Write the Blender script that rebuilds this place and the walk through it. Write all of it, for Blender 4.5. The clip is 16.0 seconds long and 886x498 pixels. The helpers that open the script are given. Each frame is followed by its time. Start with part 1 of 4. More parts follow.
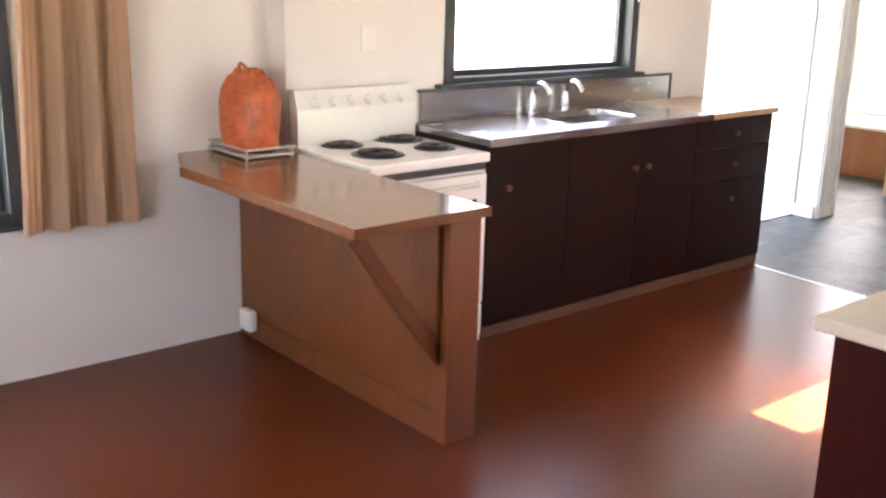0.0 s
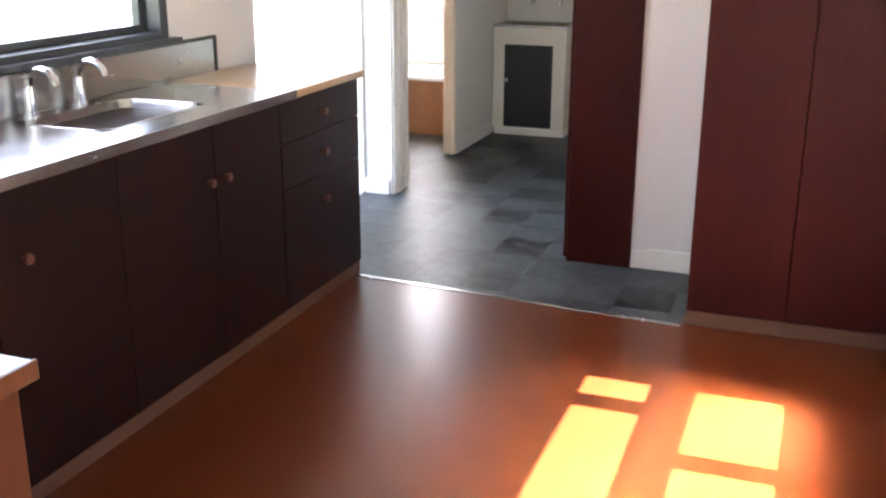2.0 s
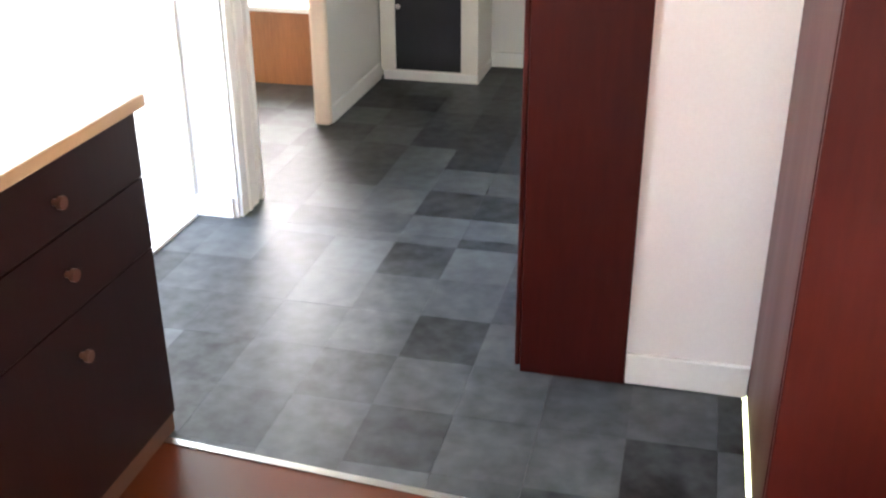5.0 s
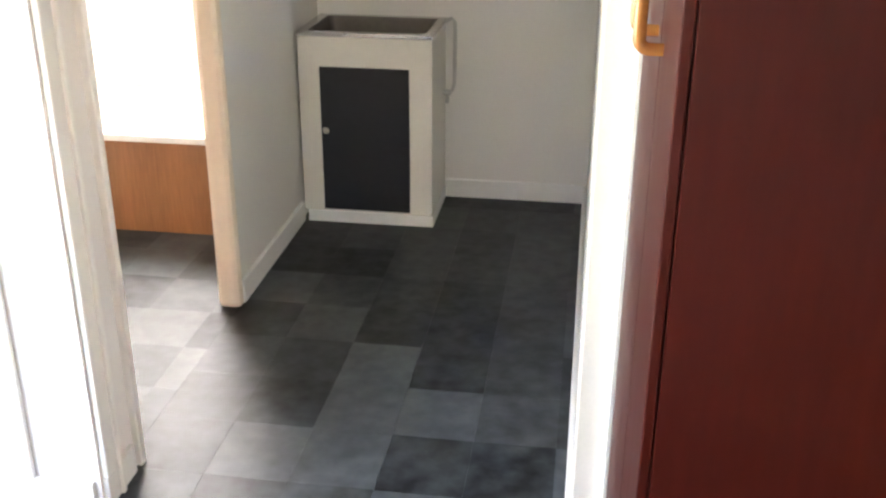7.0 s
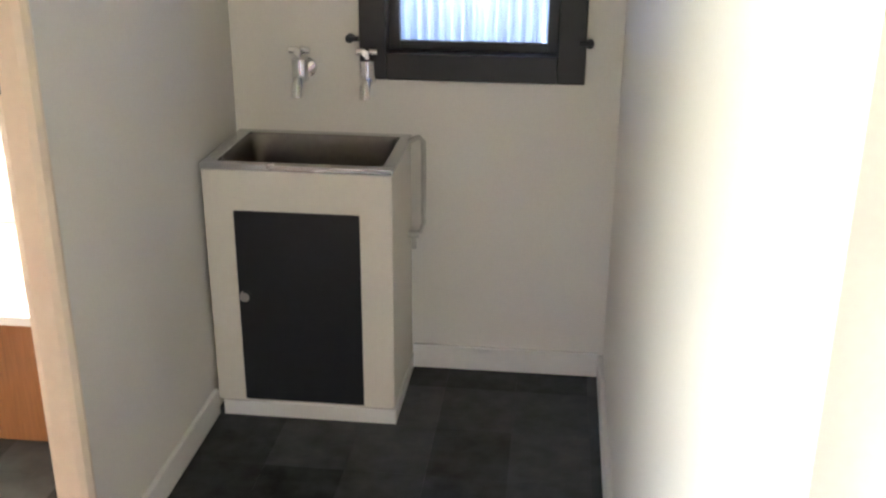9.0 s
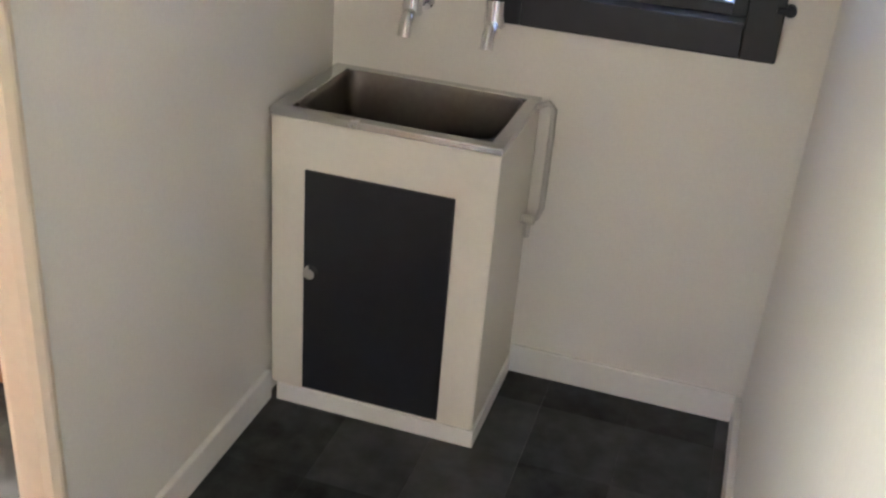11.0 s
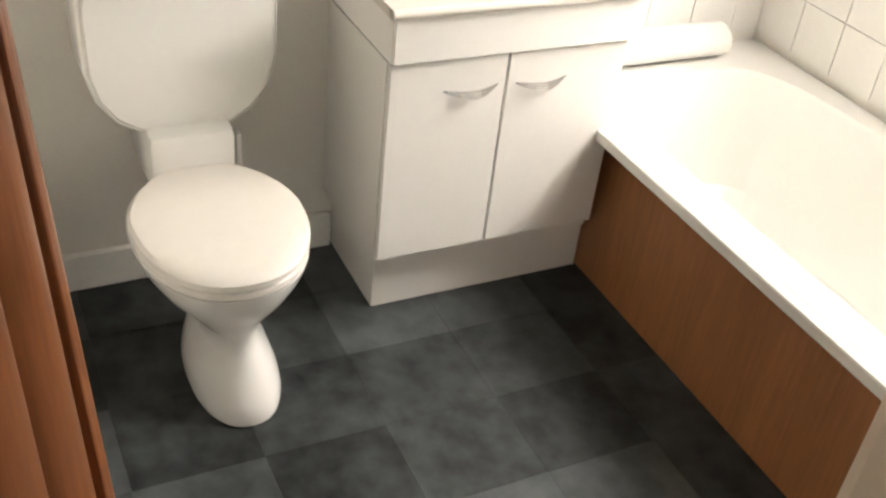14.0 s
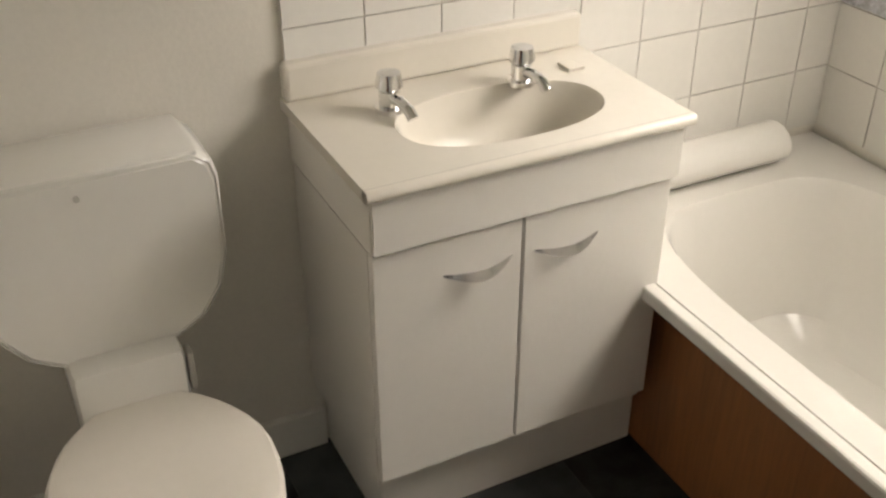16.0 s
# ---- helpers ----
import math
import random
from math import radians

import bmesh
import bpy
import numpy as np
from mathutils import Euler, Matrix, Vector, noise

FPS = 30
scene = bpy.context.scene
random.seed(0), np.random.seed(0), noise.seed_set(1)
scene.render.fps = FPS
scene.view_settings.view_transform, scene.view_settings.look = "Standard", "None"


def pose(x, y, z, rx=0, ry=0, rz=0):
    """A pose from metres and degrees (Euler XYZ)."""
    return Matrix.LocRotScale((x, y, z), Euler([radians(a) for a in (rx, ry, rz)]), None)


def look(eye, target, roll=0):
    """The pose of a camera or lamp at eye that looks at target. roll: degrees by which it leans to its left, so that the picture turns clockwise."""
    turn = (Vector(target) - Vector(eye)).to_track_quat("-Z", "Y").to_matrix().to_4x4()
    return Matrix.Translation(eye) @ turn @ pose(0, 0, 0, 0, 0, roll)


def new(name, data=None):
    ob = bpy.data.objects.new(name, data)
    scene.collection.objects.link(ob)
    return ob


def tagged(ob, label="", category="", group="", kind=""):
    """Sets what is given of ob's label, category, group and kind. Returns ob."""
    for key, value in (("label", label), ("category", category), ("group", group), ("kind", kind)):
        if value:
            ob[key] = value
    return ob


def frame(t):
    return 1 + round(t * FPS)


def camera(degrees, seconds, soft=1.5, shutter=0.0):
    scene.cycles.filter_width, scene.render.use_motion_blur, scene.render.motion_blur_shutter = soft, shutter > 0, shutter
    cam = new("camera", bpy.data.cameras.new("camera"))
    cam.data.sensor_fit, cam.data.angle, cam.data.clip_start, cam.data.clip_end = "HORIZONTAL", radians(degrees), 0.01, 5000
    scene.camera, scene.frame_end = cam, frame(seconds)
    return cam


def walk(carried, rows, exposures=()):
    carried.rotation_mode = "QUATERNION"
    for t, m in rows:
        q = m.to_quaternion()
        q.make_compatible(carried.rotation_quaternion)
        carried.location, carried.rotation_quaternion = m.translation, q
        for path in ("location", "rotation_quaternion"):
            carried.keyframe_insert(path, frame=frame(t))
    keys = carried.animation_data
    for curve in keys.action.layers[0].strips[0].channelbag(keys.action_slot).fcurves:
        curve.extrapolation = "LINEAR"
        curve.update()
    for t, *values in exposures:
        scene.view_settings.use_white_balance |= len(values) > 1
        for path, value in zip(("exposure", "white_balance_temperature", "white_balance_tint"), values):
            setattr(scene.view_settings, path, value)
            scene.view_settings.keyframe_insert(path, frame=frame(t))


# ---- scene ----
cam = camera(46.9, 16.0, soft=2.4)
PATH = [
    (0, (3.324, -5.298, 1.675), (1.853, -4.05, 1.146), 1.5),
    (0.5, (2.726, -4.797, 1.55), (1.429, -3.362, 1.04), -0.0),
    (1, (2.43, -4.591, 1.554), (1.277, -3.058, 0.991), 1.1),
    (1.5, (2.14, -4.442, 1.58), (1.269, -2.74, 0.993), 0.1),
    (2, (1.955, -4.153, 1.568), (1.294, -2.364, 0.963), 0.2),
    (2.5, (1.859, -3.932, 1.61), (1.282, -2.126, 0.974), 0.7),
    (3, (1.786, -4.009, 1.716), (1.344, -2.162, 1.089), 0.1),
    (3.2, (1.7, -3.798, 1.703), (1.281, -1.966, 1.019), 0.3),
    (5.5, (1.141, -1.754, 1.653), (0.708, -0.002, 0.791), -0.3),
    (6, (0.966, -1.393, 1.715), (0.716, 0.402, 0.868), -0.1),
    (6.5, (0.861, -0.996, 1.703), (0.626, 0.821, 0.901), 0.8),
    (7, (0.754, -0.634, 1.694), (0.494, 1.183, 0.901), 0.3),
    (7.5, (0.602, -0.314, 1.716), (0.559, 1.527, 0.936), -0.1),
    (8, (0.541, 0.045, 1.689), (0.429, 1.892, 0.932), 1.0),
    (8.5, (0.571, 0.317, 1.644), (0.399, 2.174, 0.922), 1.1),
    (8.7, (0.577, 0.466, 1.681), (0.389, 2.323, 0.962), 0.8),
    (10.8, (0.623, 1.348, 1.7), (0.219, 3.13, 0.887), 2.3),
    (11, (0.579, 1.369, 1.675), (0.106, 3.087, 0.767), 4.8),
    (11.5, (0.562, 1.461, 1.67), (-0.159, 2.985, 0.594), 3.6),
    (12, (0.435, 1.448, 1.627), (-0.487, 2.778, 0.452), 4.0),
    (12.5, (0.233, 1.48, 1.611), (-0.804, 2.753, 0.469), 5.1),
    (13, (0.094, 1.573, 1.59), (-1.055, 2.776, 0.48), 5.7),
    (13.5, (-0.04, 1.76, 1.592), (-1.383, 2.707, 0.451), 5.7),
    (14, (-0.099, 1.852, 1.568), (-1.53, 2.644, 0.417), 6.8),
    (14.5, (-0.194, 1.837, 1.553), (-1.679, 2.608, 0.458), 6.3),
    (15, (-0.298, 1.886, 1.543), (-1.804, 2.591, 0.432), 4.5),
    (15.5, (-0.448, 2.024, 1.541), (-1.991, 2.682, 0.452), 2.1),
    (16, (-0.576, 2.138, 1.53), (-2.088, 2.894, 0.462), -0.2),
]
walk(cam, [(t, look(eye, target, roll)) for t, eye, target, roll in PATH],
     [(0, 5.2, 6700, 20), (1.3, 5.1, 6500, 18), (3.2, 4.9, 6350, 18), (5.5, 5.75, 6600, 16), (6.5, 5.55, 6700, 16), (7.5, 5.5, 6900, 18), (8.5, 5.4, 6900, 18), (11, 5.55, 6900, 20), (11.9, 5.85, 6700, 16), (12.6, 5.9, 6700, 14),
      (13.1, 5.4, 6700, 12), (13.6, 4.4, 6800, 12), (14.5, 3.6, 6900, 12), (15.5, 3.1, 7100, 12), (16, 2.75, 7300, 12)])

# ---- world, sun, daylight in the openings ----
world = bpy.data.worlds.new("sky")
scene.world = world
world.use_nodes = True
wn = world.node_tree.nodes
sky = wn.new("ShaderNodeTexSky")
sky.sky_type, sky.sun_disc = "NISHITA", False
sky.sun_elevation, sky.sun_rotation = radians(57), radians(90)
wn["Background"].inputs[1].default_value = 0.05
world.node_tree.links.new(sky.outputs[0], wn["Background"].inputs[0])

sun = new("sun", bpy.data.lights.new("sun", "SUN"))
sun.data.energy, sun.data.angle, sun.data.color = 5.0, radians(0.5), (1.0, 0.95, 0.86)
sun.matrix_world = look((20, -1.3, 30.8), (0, -1.3, 0))


def daylight(name, eye, target, w, h, watts, colour=(1.0, 0.98, 0.95), spread=180):
    """Sky light standing in an opening."""
    lamp = new(name, bpy.data.lights.new(name, "AREA"))
    lamp.data.shape, lamp.data.size, lamp.data.size_y = "RECTANGLE", w, h
    lamp.data.energy, lamp.data.color = watts, colour
    lamp.data.spread = radians(spread)
    lamp.matrix_world = look(eye, target)
    return lamp


daylight("daylight_kitchen_window", (-0.78, -1.32, 1.62), (0.4, -1.32, 1.42), 1.2, 0.9, 0.62)
daylight("daylight_back_door", (-1.55, 0.75, 1.2), (0.5, 0.79, 0.9), 1.3, 2.0, 1.8, (0.98, 0.985, 1.0))
daylight("daylight_glazed_door", (2.62, -1.35, 1.2), (1.0, -1.35, 0.8), 1.4, 1.7, 0.2)
daylight("daylight_living_window", (-0.93, -4.7, 1.4), (1, -4.7, 1.0), 1.2, 1.3, 0.6)
# added fill from the south, brightens bar, curtain and living room wall
daylight("added_south_light", (1.6, -6.45, 1.4), (1.4, -4.5, 1.0), 1.9, 1.1, 0.75, (1.0, 0.95, 0.9))
daylight("daylight_bath_window", (-1.25, 4.06, 1.62), (-1.38, 3.4, 0.4), 1.0, 0.7, 2.35, (1.0, 0.97, 0.92), 130)
daylight("daylight_laundry_window", (0.3, 4.12, 1.5), (0.3, 3.0, 1.2), 0.5, 0.6, 0.6)

# ---- materials ----


def mat(name, colour, rough=0.5, metal=0.0, vary=0.12, scale=6.0, fine=60.0, bump=0.05, coat=0.0, stretch=(1, 1, 1), per_object=0.0, spec=0.5):
    """A painted, wooden or metal surface: two scales of noise in colour, roughness and relief."""
    m = bpy.data.materials.new(name)
    m.use_nodes = True
    nt = m.node_tree
    nd, ln = nt.nodes, nt.links
    b = nd["Principled BSDF"]
    tc, mp = nd.new("ShaderNodeTexCoord"), nd.new("ShaderNodeMapping")
    geo = nd.new("ShaderNodeNewGeometry")
    ln.new(geo.outputs["Position"], mp.inputs[0])
    mp.inputs["Scale"].default_value = stretch
    n1, n2 = nd.new("ShaderNodeTexNoise"), nd.new("ShaderNodeTexNoise")
    for n, s, d in ((n1, scale, 3), (n2, fine, 4)):
        n.inputs["Scale"].default_value, n.inputs["Detail"].default_value = s, d
        ln.new(mp.outputs[0], n.inputs["Vector"])
    add = nd.new("ShaderNodeMath")
    add.operation = "ADD"
    ln.new(n1.outputs[0], add.inputs[0])
    ln.new(n2.outputs[0], add.inputs[1])
    val = add
    if per_object:
        info, mul, ad2 = nd.new("ShaderNodeObjectInfo"), nd.new("ShaderNodeMath"), nd.new("ShaderNodeMath")
        mul.operation, ad2.operation = "MULTIPLY_ADD", "ADD"
        mul.inputs[1].default_value, mul.inputs[2].default_value = 2 * per_object, -per_object
        ln.new(info.outputs["Random"], mul.inputs[0])
        ln.new(add.outputs[0], ad2.inputs[0])
        ln.new(mul.outputs[0], ad2.inputs[1])
        val = ad2
    ramp = nd.new("ShaderNodeMapRange")
    ramp.inputs[1].default_value, ramp.inputs[2].default_value = 0.5, 1.5
    ramp.inputs[3].default_value, ramp.inputs[4].default_value = 1 - vary, 1 + vary
    ramp.clamp = False
    ln.new(val.outputs[0], ramp.inputs[0])
    mixc = nd.new("ShaderNodeVectorMath")
    mixc.operation = "SCALE"
    mixc.inputs[0].default_value = colour
    ln.new(ramp.outputs[0], mixc.inputs["Scale"])
    ln.new(mixc.outputs[0], b.inputs["Base Color"])
    rr = nd.new("ShaderNodeMapRange")
    rr.inputs[1].default_value, rr.inputs[2].default_value = 0.3, 0.7
    rr.inputs[3].default_value, rr.inputs[4].default_value = max(rough * 0.9, 0.02), min(rough * 1.15, 1)
    ln.new(n1.outputs[0], rr.inputs[0])
    ln.new(rr.outputs[0], b.inputs["Roughness"])
    b.inputs["Metallic"].default_value = metal
    b.inputs["Specular IOR Level"].default_value = spec
    b.inputs["Coat Weight"].default_value = coat
    b.inputs["Coat Roughness"].default_value = 0.12
    bp = nd.new("ShaderNodeBump")
    bp.inputs["Strength"].default_value, bp.inputs["Distance"].default_value = bump, 0.01
    ln.new(n2.outputs[0], bp.inputs["Height"])
    ln.new(bp.outputs[0], b.inputs["Normal"])
    return m


wall_paint = mat("wall_paint", (0.76, 0.725, 0.70), 0.6, vary=0.05, scale=2, fine=120, bump=0.08)
cream_paint = mat("cream_paint", (0.76, 0.725, 0.665), 0.5, vary=0.05, scale=2, fine=120, bump=0.06)
ceiling_paint = mat("ceiling_paint", (0.8, 0.79, 0.77), 0.8, vary=0.04)
trim_white = mat("trim_white", (0.8, 0.78, 0.74), 0.35, vary=0.05, scale=5, fine=50)
peach_trim = mat("peach_trim", (0.78, 0.66, 0.52), 0.4, vary=0.06, scale=4, fine=50)
red_floor = mat("polished_timber", (0.098, 0.0208, 0.006), 0.28, vary=0.06, scale=1.2, fine=9, bump=0.002, stretch=(0.7, 4, 1), spec=0.32)
# even varnish: one gloss all over, no relief
for link in [k for k in red_floor.node_tree.links if k.to_socket.name in ("Roughness", "Normal") and k.to_node.type == "BSDF_PRINCIPLED"]:
    red_floor.node_tree.links.remove(link)
red_floor.node_tree.nodes["Principled BSDF"].inputs["Roughness"].default_value = 0.29
slate = mat("slate_vinyl", (0.047, 0.052, 0.053), 0.44, vary=0.85, scale=5.0, fine=16, bump=0.05, per_object=0.33, spec=0.24)
grout = mat("dark_adhesive", (0.03, 0.03, 0.03), 0.6)
red_board = mat("dark_red_board", (0.038, 0.0048, 0.0034), 0.40, vary=0.35, scale=1.5, fine=20, stretch=(3, 3, 0.4), bump=0.01, spec=0.13)
dark_board = mat("dark_brown_board", (0.014, 0.0050, 0.0042), 0.34, vary=0.3, scale=1.5, fine=20, stretch=(3, 3, 0.4), bump=0.01, spec=0.18)
bar_wood = mat("varnished_ply", (0.155, 0.046, 0.0115), 0.36, vary=0.35, scale=2, fine=18, stretch=(4, 4, 0.5), coat=0.1)
bar_dark = mat("varnished_post", (0.15, 0.042, 0.012), 0.4, vary=0.2, scale=2, fine=18, stretch=(4, 4, 0.5))
bar_laminate = mat("bar_laminate", (0.21, 0.088, 0.031), 0.15, vary=0.07, scale=2, fine=10, stretch=(0.6, 4, 1), coat=0.4)
bench_timber = mat("bench_timber", (0.42, 0.27, 0.15), 0.3, vary=0.15, scale=2, fine=30, stretch=(4, 0.6, 1), coat=0.3)
bath_ply = mat("bath_panel_ply", (0.34, 0.145, 0.055), 0.42, vary=0.3, scale=1.8, fine=24, stretch=(5, 5, 0.35), coat=0.1)
door_wood = mat("rimu_door", (0.36, 0.13, 0.042), 0.36, vary=0.25, scale=2, fine=24, stretch=(5, 5, 0.35), coat=0.2)
# door wood darkened: the shade on the pleats is in this colour
shaded_leaf_wood = mat("shaded_varnished_pleat", (0.24, 0.08, 0.026), 0.38, vary=0.35, scale=2, fine=24, stretch=(5, 5, 0.35))
deck_wood = mat("weathered_deck", (0.24, 0.18, 0.14), 0.7, vary=0.3, scale=3, fine=30, stretch=(1, 5, 1))
steel = mat("stainless", (0.56, 0.56, 0.55), 0.24, 1.0, vary=0.06, scale=4, fine=40, stretch=(4, 1, 4), bump=0.004)
chrome = mat("chrome", (0.8, 0.8, 0.8), 0.08, 1.0, vary=0.03)
# tub bowl: much darker base colour than the stainless rim
dark_steel = mat("dark_tub_steel", (0.17, 0.155, 0.14), 0.38, 1.0, vary=0.15)
enamel = mat("stove_enamel", (0.80, 0.78, 0.74), 0.2, vary=0.04, coat=0.3)
porcelain = mat("porcelain", (0.79, 0.77, 0.73), 0.16, vary=0.02, coat=0.2, bump=0.005)
seat_plastic = mat("seat_plastic", (0.74, 0.70, 0.64), 0.35, vary=0.03, bump=0.02)
vanity_white = mat("vanity_white", (0.80, 0.775, 0.73), 0.34, vary=0.02)
tub_cream = mat("tub_cream", (0.76, 0.715, 0.63), 0.4, vary=0.04)
black_paint = mat("blue_black_paint", (0.011, 0.012, 0.016), 0.36, vary=0.3, scale=3, fine=30)
frame_dark = mat("slate_grey_frame", (0.05, 0.056, 0.062), 0.35, vary=0.2)
hob_black = mat("hob_black", (0.025, 0.025, 0.026), 0.4, vary=0.3, fine=200)
oven_glass = mat("oven_glass", (0.012, 0.010, 0.010), 0.06, vary=0.1, coat=0.5)
bag_orange = mat("orange_plastic_bag", (0.5, 0.11, 0.035), 0.4, vary=0.45, scale=14, fine=40, bump=0.6)
curtain_cloth = mat("tan_curtain_cloth", (0.70, 0.47, 0.31), 0.85, vary=0.12, scale=8, fine=300, bump=0.2, stretch=(4, 4, 0.4))
net_cloth = mat("net_curtain", (0.40, 0.47, 0.62), 0.8, vary=0.4, scale=9, stretch=(8, 8, 0.5))
handle_wood = mat("varnished_handle", (0.42, 0.17, 0.045), 0.25, vary=0.2, scale=20, coat=0.5)
knob_wood = mat("copper_knob", (0.16, 0.075, 0.05), 0.3, 0.4, vary=0.1)
pale_top = mat("pale_bench_top", (0.55, 0.46, 0.38), 0.35, vary=0.1, coat=0.2)
tile_white = mat("glazed_white_tile", (0.80, 0.78, 0.74), 0.16, vary=0.03, coat=0.3)
tile_blue = mat("patterned_border_tile", (0.56, 0.57, 0.61), 0.25, vary=0.5, scale=40, fine=120)
tile_grout = mat("tile_grout", (0.75, 0.71, 0.65), 0.8)
grass_mat = mat("lawn", (0.09, 0.12, 0.05), 0.9, vary=0.4, scale=1.5, fine=20)
weatherboard = mat("outside_boards", (0.75, 0.74, 0.70), 0.6, vary=0.06)
plastic_grey = mat("grey_hose", (0.5, 0.48, 0.44), 0.45, vary=0.1)
basin_cream = mat("basin_cream", (0.78, 0.735, 0.66), 0.2, vary=0.03, coat=0.2, bump=0.01)

kick_strip = mat("dull_kick_strip", (0.11, 0.05, 0.026), 0.5, vary=0.2, stretch=(1, 1, 4))

glass = bpy.data.materials.new("window_glass")
glass.use_nodes = True
gb = glass.node_tree.nodes["Principled BSDF"]
gb.inputs["Transmission Weight"].default_value, gb.inputs["Roughness"].default_value, gb.inputs["IOR"].default_value = 1.0, 0.0, 1.1

# ---- mesh helpers ----
ORIGIN = {}


def box(bm, x0, x1, y0, y1, z0, z1, bevel=0.0):
    if x0 > x1: x0, x1 = x1, x0
    if y0 > y1: y0, y1 = y1, y0
    if z0 > z1: z0, z1 = z1, z0
    made = bmesh.ops.create_cube(bm, size=1.0)["verts"]
    for v in made:
        v.co = Vector(((x0 + x1) / 2 + v.co.x * (x1 - x0), (y0 + y1) / 2 + v.co.y * (y1 - y0), (z0 + z1) / 2 + v.co.z * (z1 - z0)))
    if bevel:
        edges = list({e for v in made for e in v.link_edges})
        bmesh.ops.bevel(bm, geom=edges, offset=bevel, segments=2, affect="EDGES", profile=0.5)
    return bm


def boxes(*rows, bevel=0.0):
    bm = bmesh.new()
    for r in rows:
        box(bm, *r, bevel=bevel)
    return bm


def frame_box(x0, x1, y0, y1, z0, z1, t):
    """A hollow rectangular band of wall thickness t, open above and below, in one piece."""
    bm = bmesh.new()
    out = [(x0, y0), (x1, y0), (x1, y1), (x0, y1)]
    inn = [(x0 + t, y0 + t), (x1 - t, y0 + t), (x1 - t, y1 - t), (x0 + t, y1 - t)]
    loops = [[bm.verts.new((x, y, z)) for x, y in ring] for ring, z in ((out, z0), (out, z1), (inn, z1), (inn, z0))]
    for a, b in zip(loops, loops[1:] + loops[:1]):
        for k in range(4):
            bm.faces.new((a[k], a[(k + 1) % 4], b[(k + 1) % 4], b[k]))
    bmesh.ops.recalc_face_normals(bm, faces=bm.faces)
    bmesh.ops.bevel(bm, geom=bm.edges[:], offset=min(0.004, t * 0.3), segments=2, affect="EDGES")
    return bm


def rod(bm, a, b, r, seg=14, r2=None):
    """A round bar from a to b."""
    a, b = Vector(a), Vector(b)
    made = bmesh.ops.create_cone(bm, cap_ends=True, segments=seg, radius1=r, radius2=r if r2 is None else r2, depth=(b - a).length)["verts"]
    m = Matrix.Translation((a + b) / 2) @ (b - a).to_track_quat("Z", "Y").to_matrix().to_4x4()
    bmesh.ops.transform(bm, matrix=m, verts=made)
    return bm


def tube(points, r, seg=10):
    """A round tube bent through points, smoothed at the corners."""
    pts = [Vector(p) for p in points]
    bm = bmesh.new()
    rings = []
    for i, p in enumerate(pts):
        d = (pts[min(i + 1, len(pts) - 1)] - pts[max(i - 1, 0)]).normalized()
        q = d.to_track_quat("Z", "Y")
        rings.append([bm.verts.new(p + q @ Vector((r * math.cos(k * math.tau / seg), r * math.sin(k * math.tau / seg), 0))) for k in range(seg)])
    for a, b in zip(rings, rings[1:]):
        off = min(range(seg), key=lambda o: sum((a[k].co - b[(k + o) % seg].co).length for k in range(seg)))
        for k in range(seg):
            bm.faces.new((a[k], a[(k + 1) % seg], b[(k + 1 + off) % seg], b[(k + off) % seg]))
    bm.faces.new(rings[0][::-1])
    bm.faces.new(rings[-1])
    bmesh.ops.recalc_face_normals(bm, faces=bm.faces)
    return bm


def loft(sections, close=True):
    """A skin through rings of points of equal number, closed at both ends."""
    bm = bmesh.new()
    rings = [[bm.verts.new(p) for p in s] for s in sections]
    n = len(rings[0])
    for a, b in zip(rings, rings[1:]):
        for k in range(n):
            bm.faces.new((a[k], a[(k + 1) % n], b[(k + 1) % n], b[k]))
    if close:
        bm.faces.new(rings[0][::-1])
        bm.faces.new(rings[-1])
    bmesh.ops.recalc_face_normals(bm, faces=bm.faces)
    return bm


def oval(cx, cy, z, rx, ry, n=32, front=1.0, power=2.0):
    """A ring round (cx, cy); front stretches its +x half, a power above 2 squares it."""
    ring = []
    for k in range(n):
        a = k * math.tau / n
        c, s = math.cos(a), math.sin(a)
        x = math.copysign(abs(c) ** (2 / power), c) * rx * (front if c > 0 else 1.0)
        y = math.copysign(abs(s) ** (2 / power), s) * ry
        ring.append((cx + x, cy + y, z))
    return ring


def mesh_of(name, bm, material, smooth=False):
    me = bpy.data.meshes.new(name)
    bm.to_mesh(me)
    bm.free()
    me.materials.append(material)
    if smooth:
        me.polygons.foreach_set("use_smooth", [True] * len(me.polygons))
        me.set_sharp_from_angle(angle=radians(40))
    return me


def thing(name, at, label, category, group="", kind=""):
    ob = new(name)
    ob.empty_display_size = 0.1
    ob.location = at
    ORIGIN[ob] = Vector(at)
    return tagged(ob, label, category, group, kind)


def part(name, bm, material, parent, label="", smooth=False):
    o = ORIGIN[parent]
    bmesh.ops.translate(bm, vec=-o, verts=bm.verts)
    ob = new(name, mesh_of(name, bm, material, smooth))
    ob.parent = parent
    ORIGIN[ob] = o
    return tagged(ob, label)


def solo(name, bm, material, label, category, group="", kind="", smooth=False):
    ob = new(name, mesh_of(name, bm, material, smooth))
    ORIGIN[ob] = Vector((0, 0, 0))
    return tagged(ob, label, category, group, kind)


def structure(name, bm, material, label, category="wall"):
    return solo(name, bm, material, label, category, kind="structure")


H = 2.42
